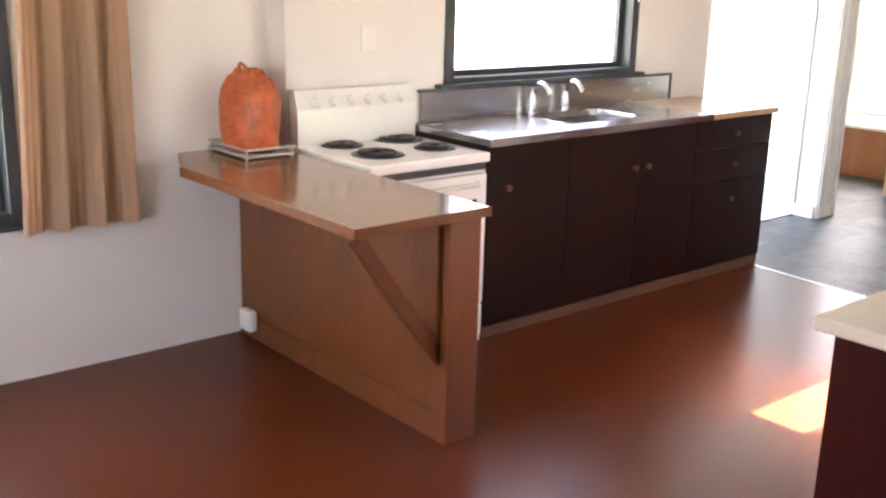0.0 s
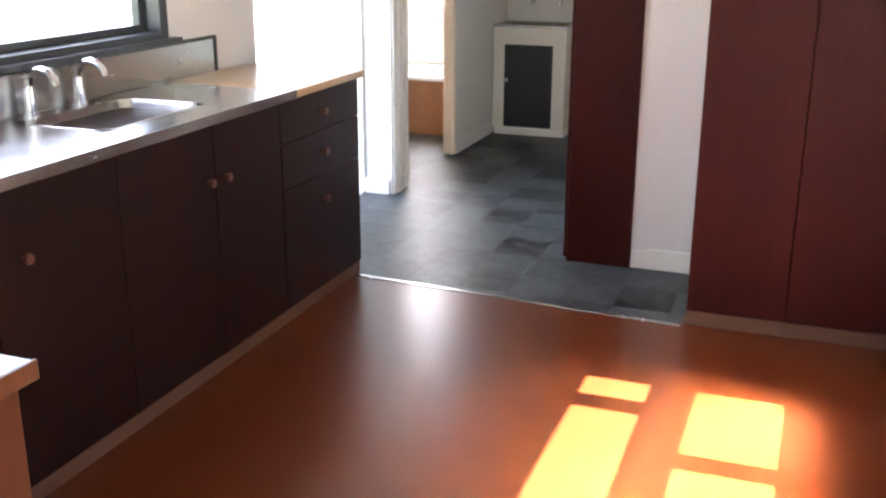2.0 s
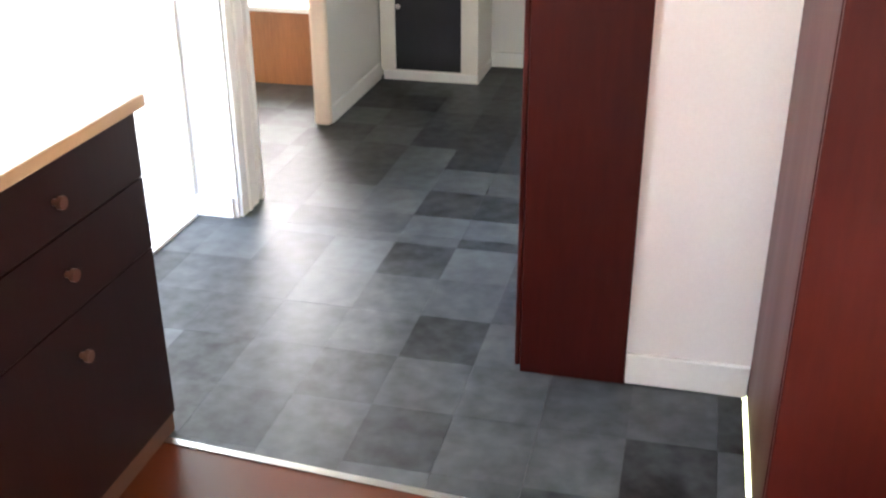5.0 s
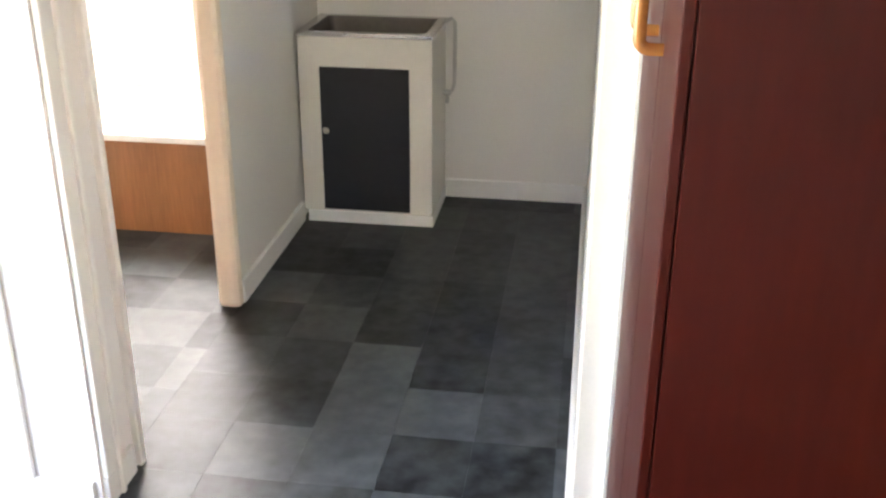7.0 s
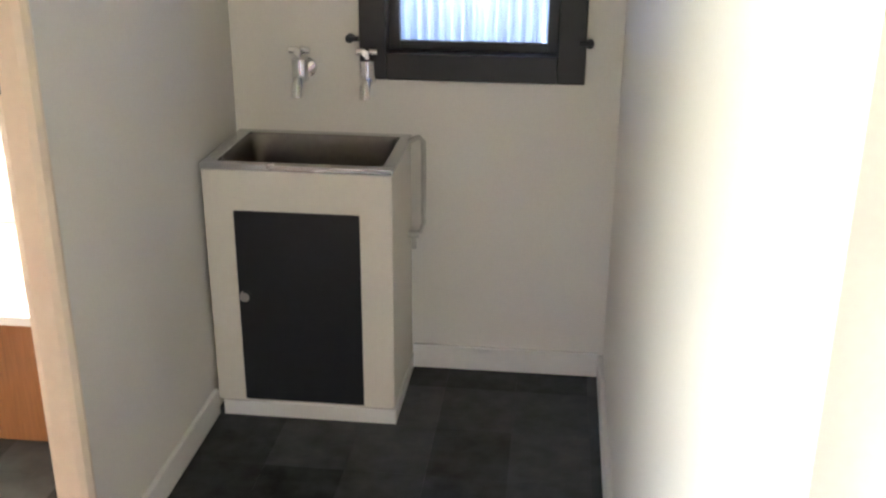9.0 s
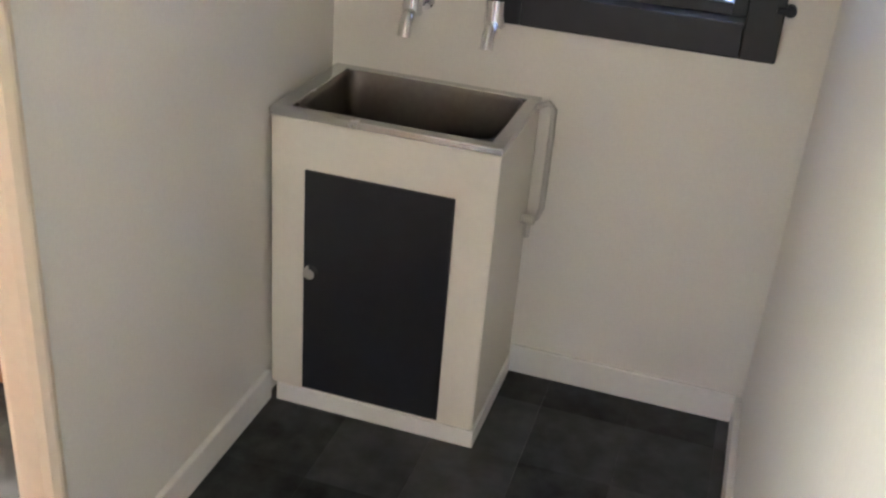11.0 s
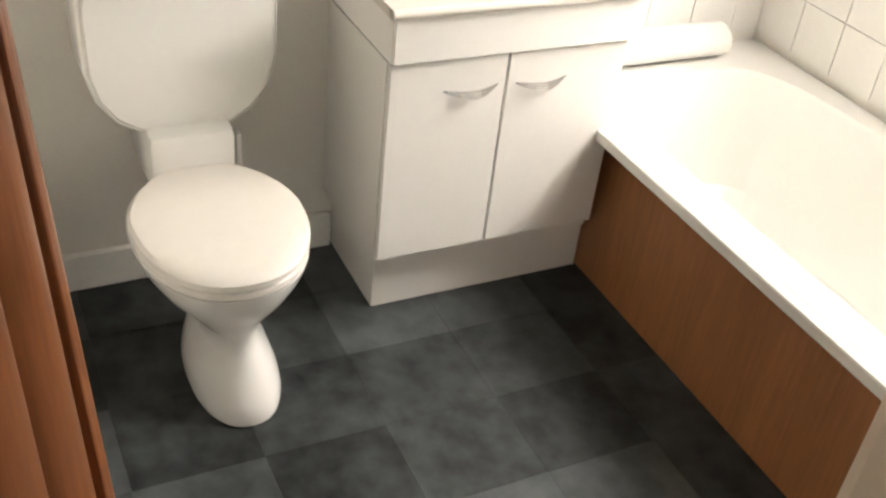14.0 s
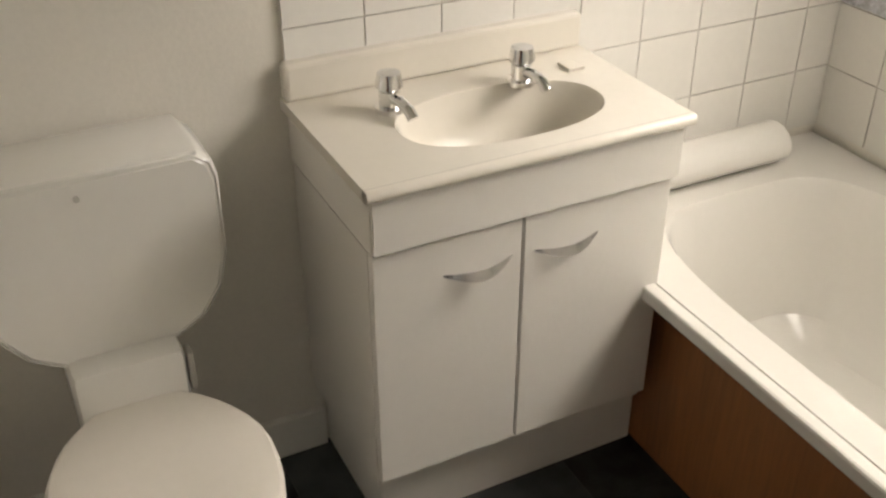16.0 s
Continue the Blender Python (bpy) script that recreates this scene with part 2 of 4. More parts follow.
# ---- ground and floors ----
structure("ground", boxes((-60, 60, -60, 60, -0.6, -0.5)), grass_mat, "mown green lawn round the house", "ground")
bm = boxes((-0.75, 2.42, -6.3, -0.17, -0.12, 0.003), (2.42, 4.3, -6.3, -2.3, -0.12, 0.003), (1.515, 2.42, -0.17, 0.0, -0.12, 0.003))
a = [(-0.6, -0.17), (1.515, -0.17), (1.515, -0.158), (0.0, -0.047), (-0.6, -0.047)]
lo, hi = [bm.verts.new((x, y, 0.0005)) for x, y in a], [bm.verts.new((x, y, 0.003)) for x, y in a]
bm.faces.new(hi)
bm.faces.new(lo[::-1])
for k in range(5):
    bm.faces.new((lo[k], lo[(k + 1) % 5], hi[(k + 1) % 5], hi[k]))
structure("floor_kitchen", bm, red_floor, "polished red-brown timber floor with a glossy varnish", "floor")
bm = boxes((-0.01, 1.52, -0.012, 0.014, 0.0005, 0.007), bevel=0.002)
bmesh.ops.transform(bm, matrix=pose(0, -0.046, 0, 0, 0, -4.2), verts=bm.verts)
structure("floor_strip", bm, steel, "thin metal strip between timber and vinyl floors", "trim")

# ---- kitchen walls ----
KW, LW = -0.6, -0.75
# outer wall with the sink window and the living-room window
structure("wall_west", boxes(
    (LW - 0.12, LW, -6.3, -5.4, 0, H), (LW - 0.12, LW, -5.4, -4.03, 0, 0.66), (LW - 0.12, LW, -5.4, -4.03, 2.1, H),
    (LW - 0.12, LW, -4.03, -2.905, 0, H), (LW - 0.12, KW, -2.905, -2.80, 0, H), (KW - 0.12, KW, -2.80, -1.99, 0, H), (KW - 0.12, KW, -1.99, -0.55, 0, 1.10), (KW - 0.12, KW, -1.99, -0.55, 2.05, H),
    (KW - 0.12, KW, -0.55, 0.15, 0, H), (KW - 0.12, KW, 0.15, 1.405, 2.05, H)), wall_paint, "warm white painted plaster wall behind the sink")
# opening cut here for the added south window
structure("wall_south", boxes((LW, 0.6, -6.4, -6.3, 0, H), (2.6, 4.3, -6.4, -6.3, 0, H), (0.6, 2.6, -6.4, -6.3, 0, 0.8), (0.6, 2.6, -6.4, -6.3, 2.0, H)), wall_paint, "plain white painted living room wall")
structure("wall_living_east", boxes((4.3, 4.4, -6.3, -2.25, 0, H)), wall_paint, "plain white painted living room wall")
structure("wall_living_north", boxes((2.42, 4.3, -2.35, -2.25, 0, H)), wall_paint, "plain white painted wall behind the divider")
structure("wall_east", boxes((2.32, 2.42, -0.56, 0.45, 0, H), (2.32, 2.42, -2.35, -2.1, 0, H), (2.32, 2.42, -2.1, -0.56, 2.05, H)), wall_paint, "white painted wall beside the pantry")
structure("wall_pantry_back", boxes((1.165, 2.42, 0.545, 0.665, 0, H)), wall_paint, "white painted wall between the two red cupboards")
structure("ceiling", boxes((-0.9, 4.4, -6.4, -2.25, H, H + 0.1), (-0.75, 2.42, -2.25, 1.24, H, H + 0.1), (-2.3, 1.3, 1.24, 4.05, H, H + 0.1)), ceiling_paint, "flat white painted ceiling", "ceiling")

# ---- hall, laundry and bathroom walls ----
BW = -2.17
structure("wall_porch_side", boxes((-0.63, -0.43, 1.405, 1.60, 0, H), (BW - 0.1, -0.63, 1.46, 1.60, -0.12, H)), wall_paint, "bright white wall beside the back door")
structure("wall_bath_front", boxes((-0.53, -0.44, 1.60, 2.60, 2.03, H)), cream_paint, "cream lintel over the bathroom doorway")
structure("wall_partition", boxes((-0.532, -0.469, 2.628, 3.885, 0, H)), cream_paint, "cream partition between bathroom and laundry")
structure("wall_laundry_back", boxes(
    (-0.469, -0.02, 3.885, 3.985, 0, H), (0.63, 0.88, 3.885, 3.985, 0, H), (-0.02, 0.63, 3.885, 3.985, 0, 1.06), (-0.02, 0.63, 3.885, 3.985, 1.85, H)), cream_paint, "cream painted laundry wall with a small window")
structure("wall_laundry_right", boxes((0.78, 0.88, 1.34, 3.885, 0, H)), cream_paint, "pale cream painted laundry side wall")
structure("wall_cupboard_back", boxes((1.19, 1.29, 0.66, 1.46, 0, H), (0.88, 1.19, 1.36, 1.46, 0, H)), wall_paint, "plain white wall behind the hall cupboard")
structure("wall_bath_end", boxes((BW - 0.1, BW, 1.60, 4.03, 0, H)), cream_paint, "cream painted bathroom wall behind toilet and basin")
structure("wall_bath_window", boxes(
    (BW, -1.85, 3.93, 4.03, 0, H), (-0.75, -0.53, 3.93, 4.03, 0, H), (-1.85, -0.75, 3.93, 4.03, 0, 1.15), (-1.85, -0.75, 3.93, 4.03, 2.0, H)), cream_paint, "bathroom wall with a window over the bath")
structure("wall_bath_left", boxes((-1.25, -0.535, 1.60, 1.64, 0, H), (BW, -1.25, 1.60, 1.90, 0, H)), cream_paint, "cream bathroom wall beside the toilet")


def skirting(name, rows, material=trim_white):
    bm = bmesh.new()
    for r in rows:
        box(bm, *r, bevel=0.004)
    return structure(name, bm, material, "white painted timber skirting board", "skirting")


skirting("baseboard_hall", [(1.182, 1.53, 0.528, 0.545, 0, 0.10)])
skirting("baseboard_laundry", [(-0.469, -0.452, 2.63, 3.475, 0, 0.09), (0.12, 0.762, 3.871, 3.885, 0, 0.09), (0.762, 0.78, 1.35, 3.871, 0, 0.09)])
skirting("baseboard_bath", [(BW, BW + 0.017, 1.918, 2.65, 0, 0.10), (BW, -1.25, 1.90, 1.917, 0, 0.10)])
skirting("baseboard_porch", [(-0.63, -0.445, 1.389, 1.405, 0, 0.09), (-0.43, -0.414, 1.415, 1.58, 0, 0.09)])
skirting("baseboard_east", [(2.303, 2.32, -0.50, -0.142, 0, 0.11)], bar_wood)

# ---- openings: windows and doors ----


def window(name, label, axis, at, depth, u0, u1, z0, z1, bar, material):
    """A framed window: u runs along the wall; at is the wall's inner face, depth goes outwards."""
    def put(a0, a1, u_0, u_1, za, zb):
        return (a0, a1, u_0, u_1, za, zb) if axis == "x" else (u_0, u_1, a0, a1, za, zb)
    a, b = at + (0.02 if depth < 0 else -0.02), at + depth
    mid = ((u0 + u1) / 2, (z0 + z1) / 2)
    w = thing(name, (at, mid[0], z0) if axis == "x" else (mid[0], at, z0), label, "window", kind="structure")
    fr = boxes(put(a, b, u0, u0 + bar, z0, z1), put(a, b, u1 - bar, u1, z0, z1), put(a, b, u0 + bar, u1 - bar, z0, z0 + bar), put(a, b, u0 + bar, u1 - bar, z1 - bar, z1), bevel=0.004)
    part("window_frame", fr, material, w)
    s0, s1 = at + depth * 0.45, at + depth * 0.7
    part("sash", boxes(put(s0, s1, u0 + bar, u0 + bar + 0.035, z0 + bar, z1 - bar), put(s0, s1, u1 - bar - 0.035, u1 - bar, z0 + bar, z1 - bar),
                       put(s0, s1, u0 + bar + 0.035, u1 - bar - 0.035, z0 + bar, z0 + bar + 0.03), put(s0, s1, u0 + bar + 0.035, u1 - bar - 0.035, z1 - bar - 0.03, z1 - bar), bevel=0.003), material, w)
    g = part("pane", boxes(put(at + depth * 0.55, at + depth * 0.58, u0 + bar + 0.03, u1 - bar - 0.03, z0 + bar + 0.025, z1 - bar - 0.025)), glass, w)
    g.visible_shadow = False
    return w


kw = window("window_1", "sink window with a slate-grey painted timber frame", "x", KW, -0.12, -1.995, -0.545, 1.095, 2.05, 0.055, frame_dark)
part("window_sill", boxes((KW - 0.01, KW + 0.05, -2.05, -0.49, 1.098, 1.122), bevel=0.004), frame_dark, kw)
part("latch", rod(rod(bmesh.new(), (KW + 0.03, -0.57, 1.52), (KW + 0.03, -0.57, 1.6), 0.009), (KW + 0.02, -0.57, 1.60), (KW + 0.045, -0.57, 1.60), 0.014), chrome, kw)
lw = window("window_2", "living room window with a dark grey painted frame", "x", LW, -0.12, -5.4, -4.03, 0.66, 2.1, 0.05, frame_dark)
part("window_sill", boxes((LW - 0.01, LW + 0.04, -5.44, -4.0, 0.64, 0.66), bevel=0.004), frame_dark, lw)
tw = window("window_3", "small laundry window with a blue-black painted frame", "y", 3.885, 0.10, -0.045, 0.665, 1.022, 1.86, 0.085, black_paint)
for x in (-0.075, 0.675):
    part("stay_peg", rod(rod(bmesh.new(), (x - 0.03 if x > 0 else x + 0.03, 3.86, 1.15), (x, 3.86, 1.15), 0.008), (x, 3.86, 1.15), (x, 3.884, 1.15), 0.014), black_paint, tw)
# unseen window, added as an opening for the south fill light
sw = window("added_window", "unseen white-framed window added to light the living room", "y", -6.3, -0.10, 0.6, 2.6, 0.8, 2.0, 0.05, trim_white)
bwn = window("window_4", "bathroom window over the bath with white frame", "y", 3.93, 0.10, -1.85, -0.75, 1.15, 2.0, 0.05, trim_white)

# net curtain behind the laundry window
bm = bmesh.new()
cols = []
for i in range(121):
    x = 0.0 + 0.6 * i / 120
    d = 0.012 * math.sin(i * 0.85) + 0.006 * math.sin(i * 0.31)
    cols.append((bm.verts.new((x, 4.01 + d, 1.09)), bm.verts.new((x, 4.01 + d * 0.7, 1.84))))
for a, b in zip(cols, cols[1:]):
    bm.faces.new((a[0], b[0], b[1], a[1]))
bmesh.ops.solidify(bm, geom=bm.faces[:], thickness=0.002)
solo("net_curtain", bm, net_cloth, "pleated bluish-white net curtain in the laundry window", "curtain", smooth=True)

# back door standing open against the porch wall
bd = thing("door_1", (-1.05, 1.2, 0.0), "white painted back door standing wide open", "door", kind="structure")
part("door_leaf", boxes((-1.46, -0.636, 1.415, 1.455, -0.075, 2.0), bevel=0.004), trim_white, bd)
part("door_frame", boxes((-0.68, -0.605, 1.385, 1.404, 0, 2.05), (-0.72, -0.61, 0.152, 0.19, 0, 2.05), (-0.72, -0.61, 0.19, 1.385, 2.01, 2.048), bevel=0.004), trim_white, bd)
part("threshold", boxes((-0.725, -0.60, 0.19, 1.385, -0.06, 0.012), bevel=0.004), trim_white, bd)
part("door_handle", rod(rod(bmesh.new(), (-1.39, 1.415, 1.0), (-1.39, 1.37, 1.0), 0.012), (-1.39, 1.375, 1.0), (-1.29, 1.375, 1.0), 0.010), chrome, bd)
deck = thing("porch_deck", (-1.6, 0.6, -0.08), "weathered brown timber porch deck outside the back door", "deck")
for i in range(12):
    y = -0.25 + i * 0.145
    part("plank", boxes((-2.6, -0.725, y, y + 0.138, -0.165, -0.085), bevel=0.004), deck_wood, deck)
for x in (-2.5, -0.85):
    part("bearer", boxes((x, x + 0.1, -0.15, 1.0, -0.5, -0.165)), deck_wood, deck)

# glazed timber door to the garden
gd = thing("door_2", (2.35, -1.33, 0), "varnished timber glazed double door letting in the sun", "door", kind="structure")
part("door_frame", boxes((2.30, 2.43, -0.605, -0.555, 0, 2.05), (2.30, 2.43, -2.1, -2.05, 0, 2.05), (2.30, 2.43, -2.05, -0.605, 2.0, 2.05), bevel=0.004), door_wood, gd)
part("architrave", boxes((2.298, 2.318, -0.555, -0.50, 0, 2.08), (2.298, 2.318, -2.16, -2.1, 0, 2.08), bevel=0.004), door_wood, gd)
part("leaf_frame", boxes((2.34, 2.385, -0.77, -0.604, 0.003, 2.002), (2.34, 2.385, -2.052, -1.92, 0.003, 2.002), (2.34, 2.385, -1.92, -0.77, 0.003, 0.60), (2.34, 2.385, -1.92, -0.77, 1.72, 2.002),
                         (2.345, 2.38, -1.92, -0.77, 1.11, 1.31), (2.345, 2.38, -1.335, -1.235, 0.60, 1.11), (2.345, 2.38, -1.02, -0.915, 1.31, 1.72), bevel=0.004), door_wood, gd)
g = part("pane", boxes((2.36, 2.364, -1.91, -0.78, 0.61, 1.71)), glass, gd)
g.visible_shadow = False

# bathroom doorway
jb = thing("door_frame", (-0.48, 1.6, 0), "white painted bathroom door jamb with moulded architrave", "door frame", kind="structure")
part("architrave", boxes((-0.43, -0.412, 1.415, 1.475, 0.09, 2.08), (-0.43, -0.405, 1.475, 1.495, 0, 2.08), bevel=0.005), trim_white, jb)
part("jamb", boxes((-0.54, -0.41, 1.602, 1.63, 0, 2.03), bevel=0.004), trim_white, jb)
part("jamb", boxes((-0.540, -0.450, 2.575, 2.627, 0, 2.03), bevel=0.022), peach_trim, jb, "peach-cream painted jamb")
part("strike_plate", boxes((-0.536, -0.516, 2.570, 2.574, 1.24, 1.33), bevel=0.002), frame_dark, jb, "dark metal strike plate")

# concertina door drawn back, its pleats hanging inside the bathroom
leaf = thing("door_3", (-0.9, 1.83, 0.02), "orange-brown pleated concertina door drawn open in the bathroom", "door", kind="structure")
turn = pose(-0.645, 1.70, 0.0, 0, 0, 153.5)
PITCH = 0.132


def hang(bm):
    """Stands the pleats along the door line, leaning a little at the free end."""
    for v in bm.verts:
        v.co.y += (0.0 + 0.062 * v.co.z) * v.co.x / 0.57
    bmesh.ops.transform(bm, matrix=turn, verts=bm.verts)
    return bm


def pleat(u0, u1, bulge, v0):
    """One upright curved slat from u0 to u1 along the door."""
    ring = [(u0 + (u1 - u0) * k / 12, v0 - bulge * math.sin(math.pi * k / 12) ** 0.8) for k in range(13)]
    ring += [(u, v + 0.007) for u, v in ring[::-1]]
    bm = loft([[(u, v, z) for u, v in ring] for z in (0.014, 1.985)])
    return hang(bm)


for k in range(4):
    part("slat", pleat(k * PITCH + 0.007, (k + 1) * PITCH - 0.007, 0.03, 0.0), shaded_leaf_wood, leaf, smooth=True)
    bm = boxes(((k + 1) * PITCH - 0.008, (k + 1) * PITCH + 0.008, 0.004, 0.008, 0.016, 1.98))
    hang(bm)
    part("hinge_strip", bm, bar_dark, leaf, "dark recessed hinge strip")
bm = boxes((4 * PITCH + 0.008, 4 * PITCH + 0.042, -0.018, 0.018, 0.012, 1.985), bevel=0.006)
hang(bm)
post = part("lead_post", bm, shaded_leaf_wood, leaf)
bm = boxes((4 * PITCH + 0.018, 4 * PITCH + 0.034, -0.034, -0.017, 1.14, 1.36), bevel=0.005)
hang(bm)
part("handle", bm, frame_dark, post, "dark metal grip")

# ---- kitchen: sink bench ----
BZ = 0.946
sb = thing("sink_bench", (-0.3, -1.1, 0), "dark brown fronted sink bench along the wall", "bench")
part("body", boxes((KW + 0.004, -0.02, -2.225, 0.018, 0.0, BZ - 0.03)), dark_board, sb)
def knob(y, z, parent):
    part("knob", rod(rod(bmesh.new(), (0.004, y, z), (0.022, y, z), 0.008), (0.018, y, z), (0.03, y, z), 0.015), knob_wood, parent, "small copper-coloured round knob", True)


for a, b, ky in ((-2.222, -1.70, -2.11), (-1.696, -1.172, -1.215), (-1.168, -0.70, -1.11)):
    knob(ky, 0.715, part("door", boxes((-0.018, 0.004, a, b, 0.062, BZ - 0.036), bevel=0.003), dark_board, sb))
for z0, z1, kz in ((0.062, 0.555, 0.45), (0.558, 0.745, 0.655), (0.748, BZ - 0.036, 0.825)):
    knob(-0.345, kz, part("drawer", boxes((-0.018, 0.004, -0.696, 0.015, z0, z1), bevel=0.002), dark_board, sb))
part("kick_board", boxes((-0.018, -0.002, -2.222, 0.013, 0.0, 0.056), bevel=0.003), kick_strip, sb, "brown timber kick strip")
wt = thing("worktop", (-0.3, -1.1, BZ), "stainless steel sink top with a raised back and timber end", "worktop")
SX0, SX1, SY0, SY1 = -0.50, -0.14, -1.55, -0.98
part("sheet", boxes((KW + 0.02, SX0, -2.225, -0.58, BZ - 0.028, BZ), (SX1, 0.012, -2.225, -0.58, BZ - 0.028, BZ), (SX0, SX1, -2.225, SY0, BZ - 0.028, BZ), (SX0, SX1, SY1, -0.58, BZ - 0.028, BZ)), steel, wt)
part("front_lip", boxes((0.012, 0.02, -2.225, -0.58, BZ - 0.034, BZ + 0.004), bevel=0.002), steel, wt)


def bowl(x0, x1, y0, y1, z1, depth, r=2.0, n=36):
    cx, cy, rx, ry = (x0 + x1) / 2, (y0 + y1) / 2, (x1 - x0) / 2, (y1 - y0) / 2
    rows = [(1.0, 0.0), (0.97, -0.012), (0.93, -depth * 0.5), (0.85, -depth * 0.9), (0.6, -depth)]
    bm = loft([oval(cx, cy, z1 + d, rx * k, ry * k, n, power=r) for k, d in rows], close=False)
    bm.verts.ensure_lookup_table()
    bm.faces.new(bm.verts[-n:])
    bmesh.ops.solidify(bm, geom=bm.faces[:], thickness=0.004)
    return bm


part("sink_bowl", bowl(SX0 + 0.002, SX1 - 0.002, SY0 + 0.002, SY1 - 0.002, BZ - 0.001, 0.17, 7), steel, wt, smooth=True)
part("splashback", boxes((KW + 0.003, KW + 0.018, -2.15, -0.215, BZ, 1.09), bevel=0.002), steel, wt)
part("edging", boxes((KW + 0.003, KW + 0.024, -2.165, -0.20, 1.09, 1.102), (KW + 0.003, KW + 0.024, -0.214, -0.20, BZ, 1.09), bevel=0.002), frame_dark, wt, "dark edging strip")
part("timber_end", boxes((KW + 0.02, 0.02, -0.578, 0.048, BZ - 0.03, BZ + 0.002), bevel=0.004), bench_timber, wt, "pale timber end of the bench top")
for y in (-1.42, -1.17):
    tp = thing("sink_tap", (-0.53, y, BZ), "chrome pillar tap with a curved spout", "tap", "sink taps")
    part("body", rod(rod(bmesh.new(), (-0.54, y, BZ), (-0.54, y, BZ + 0.10), 0.021), (-0.54, y, BZ), (-0.54, y, BZ + 0.012), 0.028), chrome, tp, smooth=True)
    part("spout", tube([(-0.54, y, BZ + 0.09)] + [(-0.54 + 0.06 * (1 - math.cos(a)), y, BZ + 0.10 + 0.06 * math.sin(a)) for a in (0.3, 0.7, 1.1, 1.6, 2.1, 2.6, 3.0)], 0.014), chrome, tp, smooth=True)
    bm = bmesh.new()
    for a in (0, 1.57):
        rod(bm, (-0.54 - 0.03 * math.cos(a), y - 0.03 * math.sin(a), BZ + 0.135), (-0.54 + 0.03 * math.cos(a), y + 0.03 * math.sin(a), BZ + 0.135), 0.006, 8)
    rod(bm, (-0.54, y, BZ + 0.10), (-0.54, y, BZ + 0.145), 0.010)
    part("handle", bm, chrome, tp, smooth=True)

# ---- stove ----
SZ, SY = 0.895, -2.90
st = thing("stove", (-0.28, -2.56, 0), "white freestanding electric stove with four black coil hobs", "stove")
part("body", boxes((KW + 0.02, 0.0, SY, -2.24, 0.0, SZ - 0.05), bevel=0.004), enamel, st)
part("hob_top", boxes((KW + 0.02, 0.03, SY, -2.238, SZ - 0.045, SZ), bevel=0.010), enamel, st)
# black strip modelled in place of the shade below the hob top
part("shadow_strip", boxes((0.0, 0.02, SY + 0.02, -2.26, SZ - 0.075, SZ - 0.05)), hob_black, st, "dark shadow strip under the hob")
for x, y, r in ((-0.46, -2.70, 0.085), (-0.19, -2.70, 0.105), (-0.46, -2.38, 0.105), (-0.19, -2.38, 0.085)):
    hb = part("hob", rod(rod(bmesh.new(), (x, y, SZ), (x, y, SZ + 0.003), r + 0.012, 32), (x, y, SZ), (x, y, SZ + 0.005), r, 32), hob_black, st)
    pts = [(x + (0.02 + (r - 0.03) * i / 70) * math.cos(i * 0.36), y + (0.02 + (r - 0.03) * i / 70) * math.sin(i * 0.36), SZ + 0.011) for i in range(71)]
    part("coil", tube(pts, 0.0055, 6), hob_black, hb, smooth=True)
bm = loft([[(KW + 0.02, y, SZ), (KW + 0.09, y, SZ), (KW + 0.085, y, SZ + 0.16), (KW + 0.06, y, SZ + 0.245), (KW + 0.02, y, SZ + 0.25)] for y in (SY, -2.24)])
bg = part("backguard", bm, enamel, st)
for i in range(6):
    y = -2.80 + i * 0.095
    part("dial", rod(bmesh.new(), (KW + 0.075, y, SZ + 0.19), (KW + 0.105, y, SZ + 0.197), 0.022, 18, 0.019), enamel, bg, "white round control dial", True)
od = part("oven_door", boxes((0.0, 0.035, SY + 0.02, -2.26, 0.20, SZ - 0.09), bevel=0.008), enamel, st)
part("oven_glass", boxes((0.034, 0.038, SY + 0.08, -2.32, 0.32, SZ - 0.20), bevel=0.001), oven_glass, od, "black oven window")
part("oven_handle", tube([(0.03, SY + 0.08, SZ - 0.13), (0.06, SY + 0.085, SZ - 0.13), (0.065, -2.57, SZ - 0.13), (0.06, -2.325, SZ - 0.13), (0.03, -2.32, SZ - 0.13)], 0.010), enamel, od, smooth=True)
part("drawer", boxes((0.0, 0.03, SY + 0.02, -2.26, 0.04, 0.19), bevel=0.006), enamel, st)

# ---- breakfast bar ----
PY = -3.07
br = thing("breakfast_bar", (0.1, -3.05, 0), "varnished plywood breakfast bar with a glossy laminate top", "breakfast bar")
part("panel", boxes((LW + 0.005, 0.73, PY, -2.95, 0.0, 0.85)), bar_wood, br)
part("skirting", boxes((LW + 0.005, 0.73, PY - 0.014, PY - 0.001, 0.0, 0.11), bevel=0.003), bar_wood, br)
part("corner_post", boxes((0.732, 0.757, PY - 0.018, -2.945, 0.0, 0.848), bevel=0.004), bar_dark, br)
bm = bmesh.new()
ring = [(LW + 0.005, -2.93), (LW + 0.005, -3.36), (-0.42, -3.50), (0.785, -3.505), (0.785, -2.93)]
lo, hi = [bm.verts.new((x, y, 0.85)) for x, y in ring], [bm.verts.new((x, y, 0.882)) for x, y in ring]
bm.faces.new(hi)
bm.faces.new(lo[::-1])
for k in range(len(ring)):
    bm.faces.new((lo[k], lo[(k + 1) % len(ring)], hi[(k + 1) % len(ring)], hi[k]))
bmesh.ops.recalc_face_normals(bm, faces=bm.faces)
bmesh.ops.bevel(bm, geom=bm.edges[:], offset=0.004, segments=2, affect="EDGES")
part("bar_top", bm, bar_laminate, br)
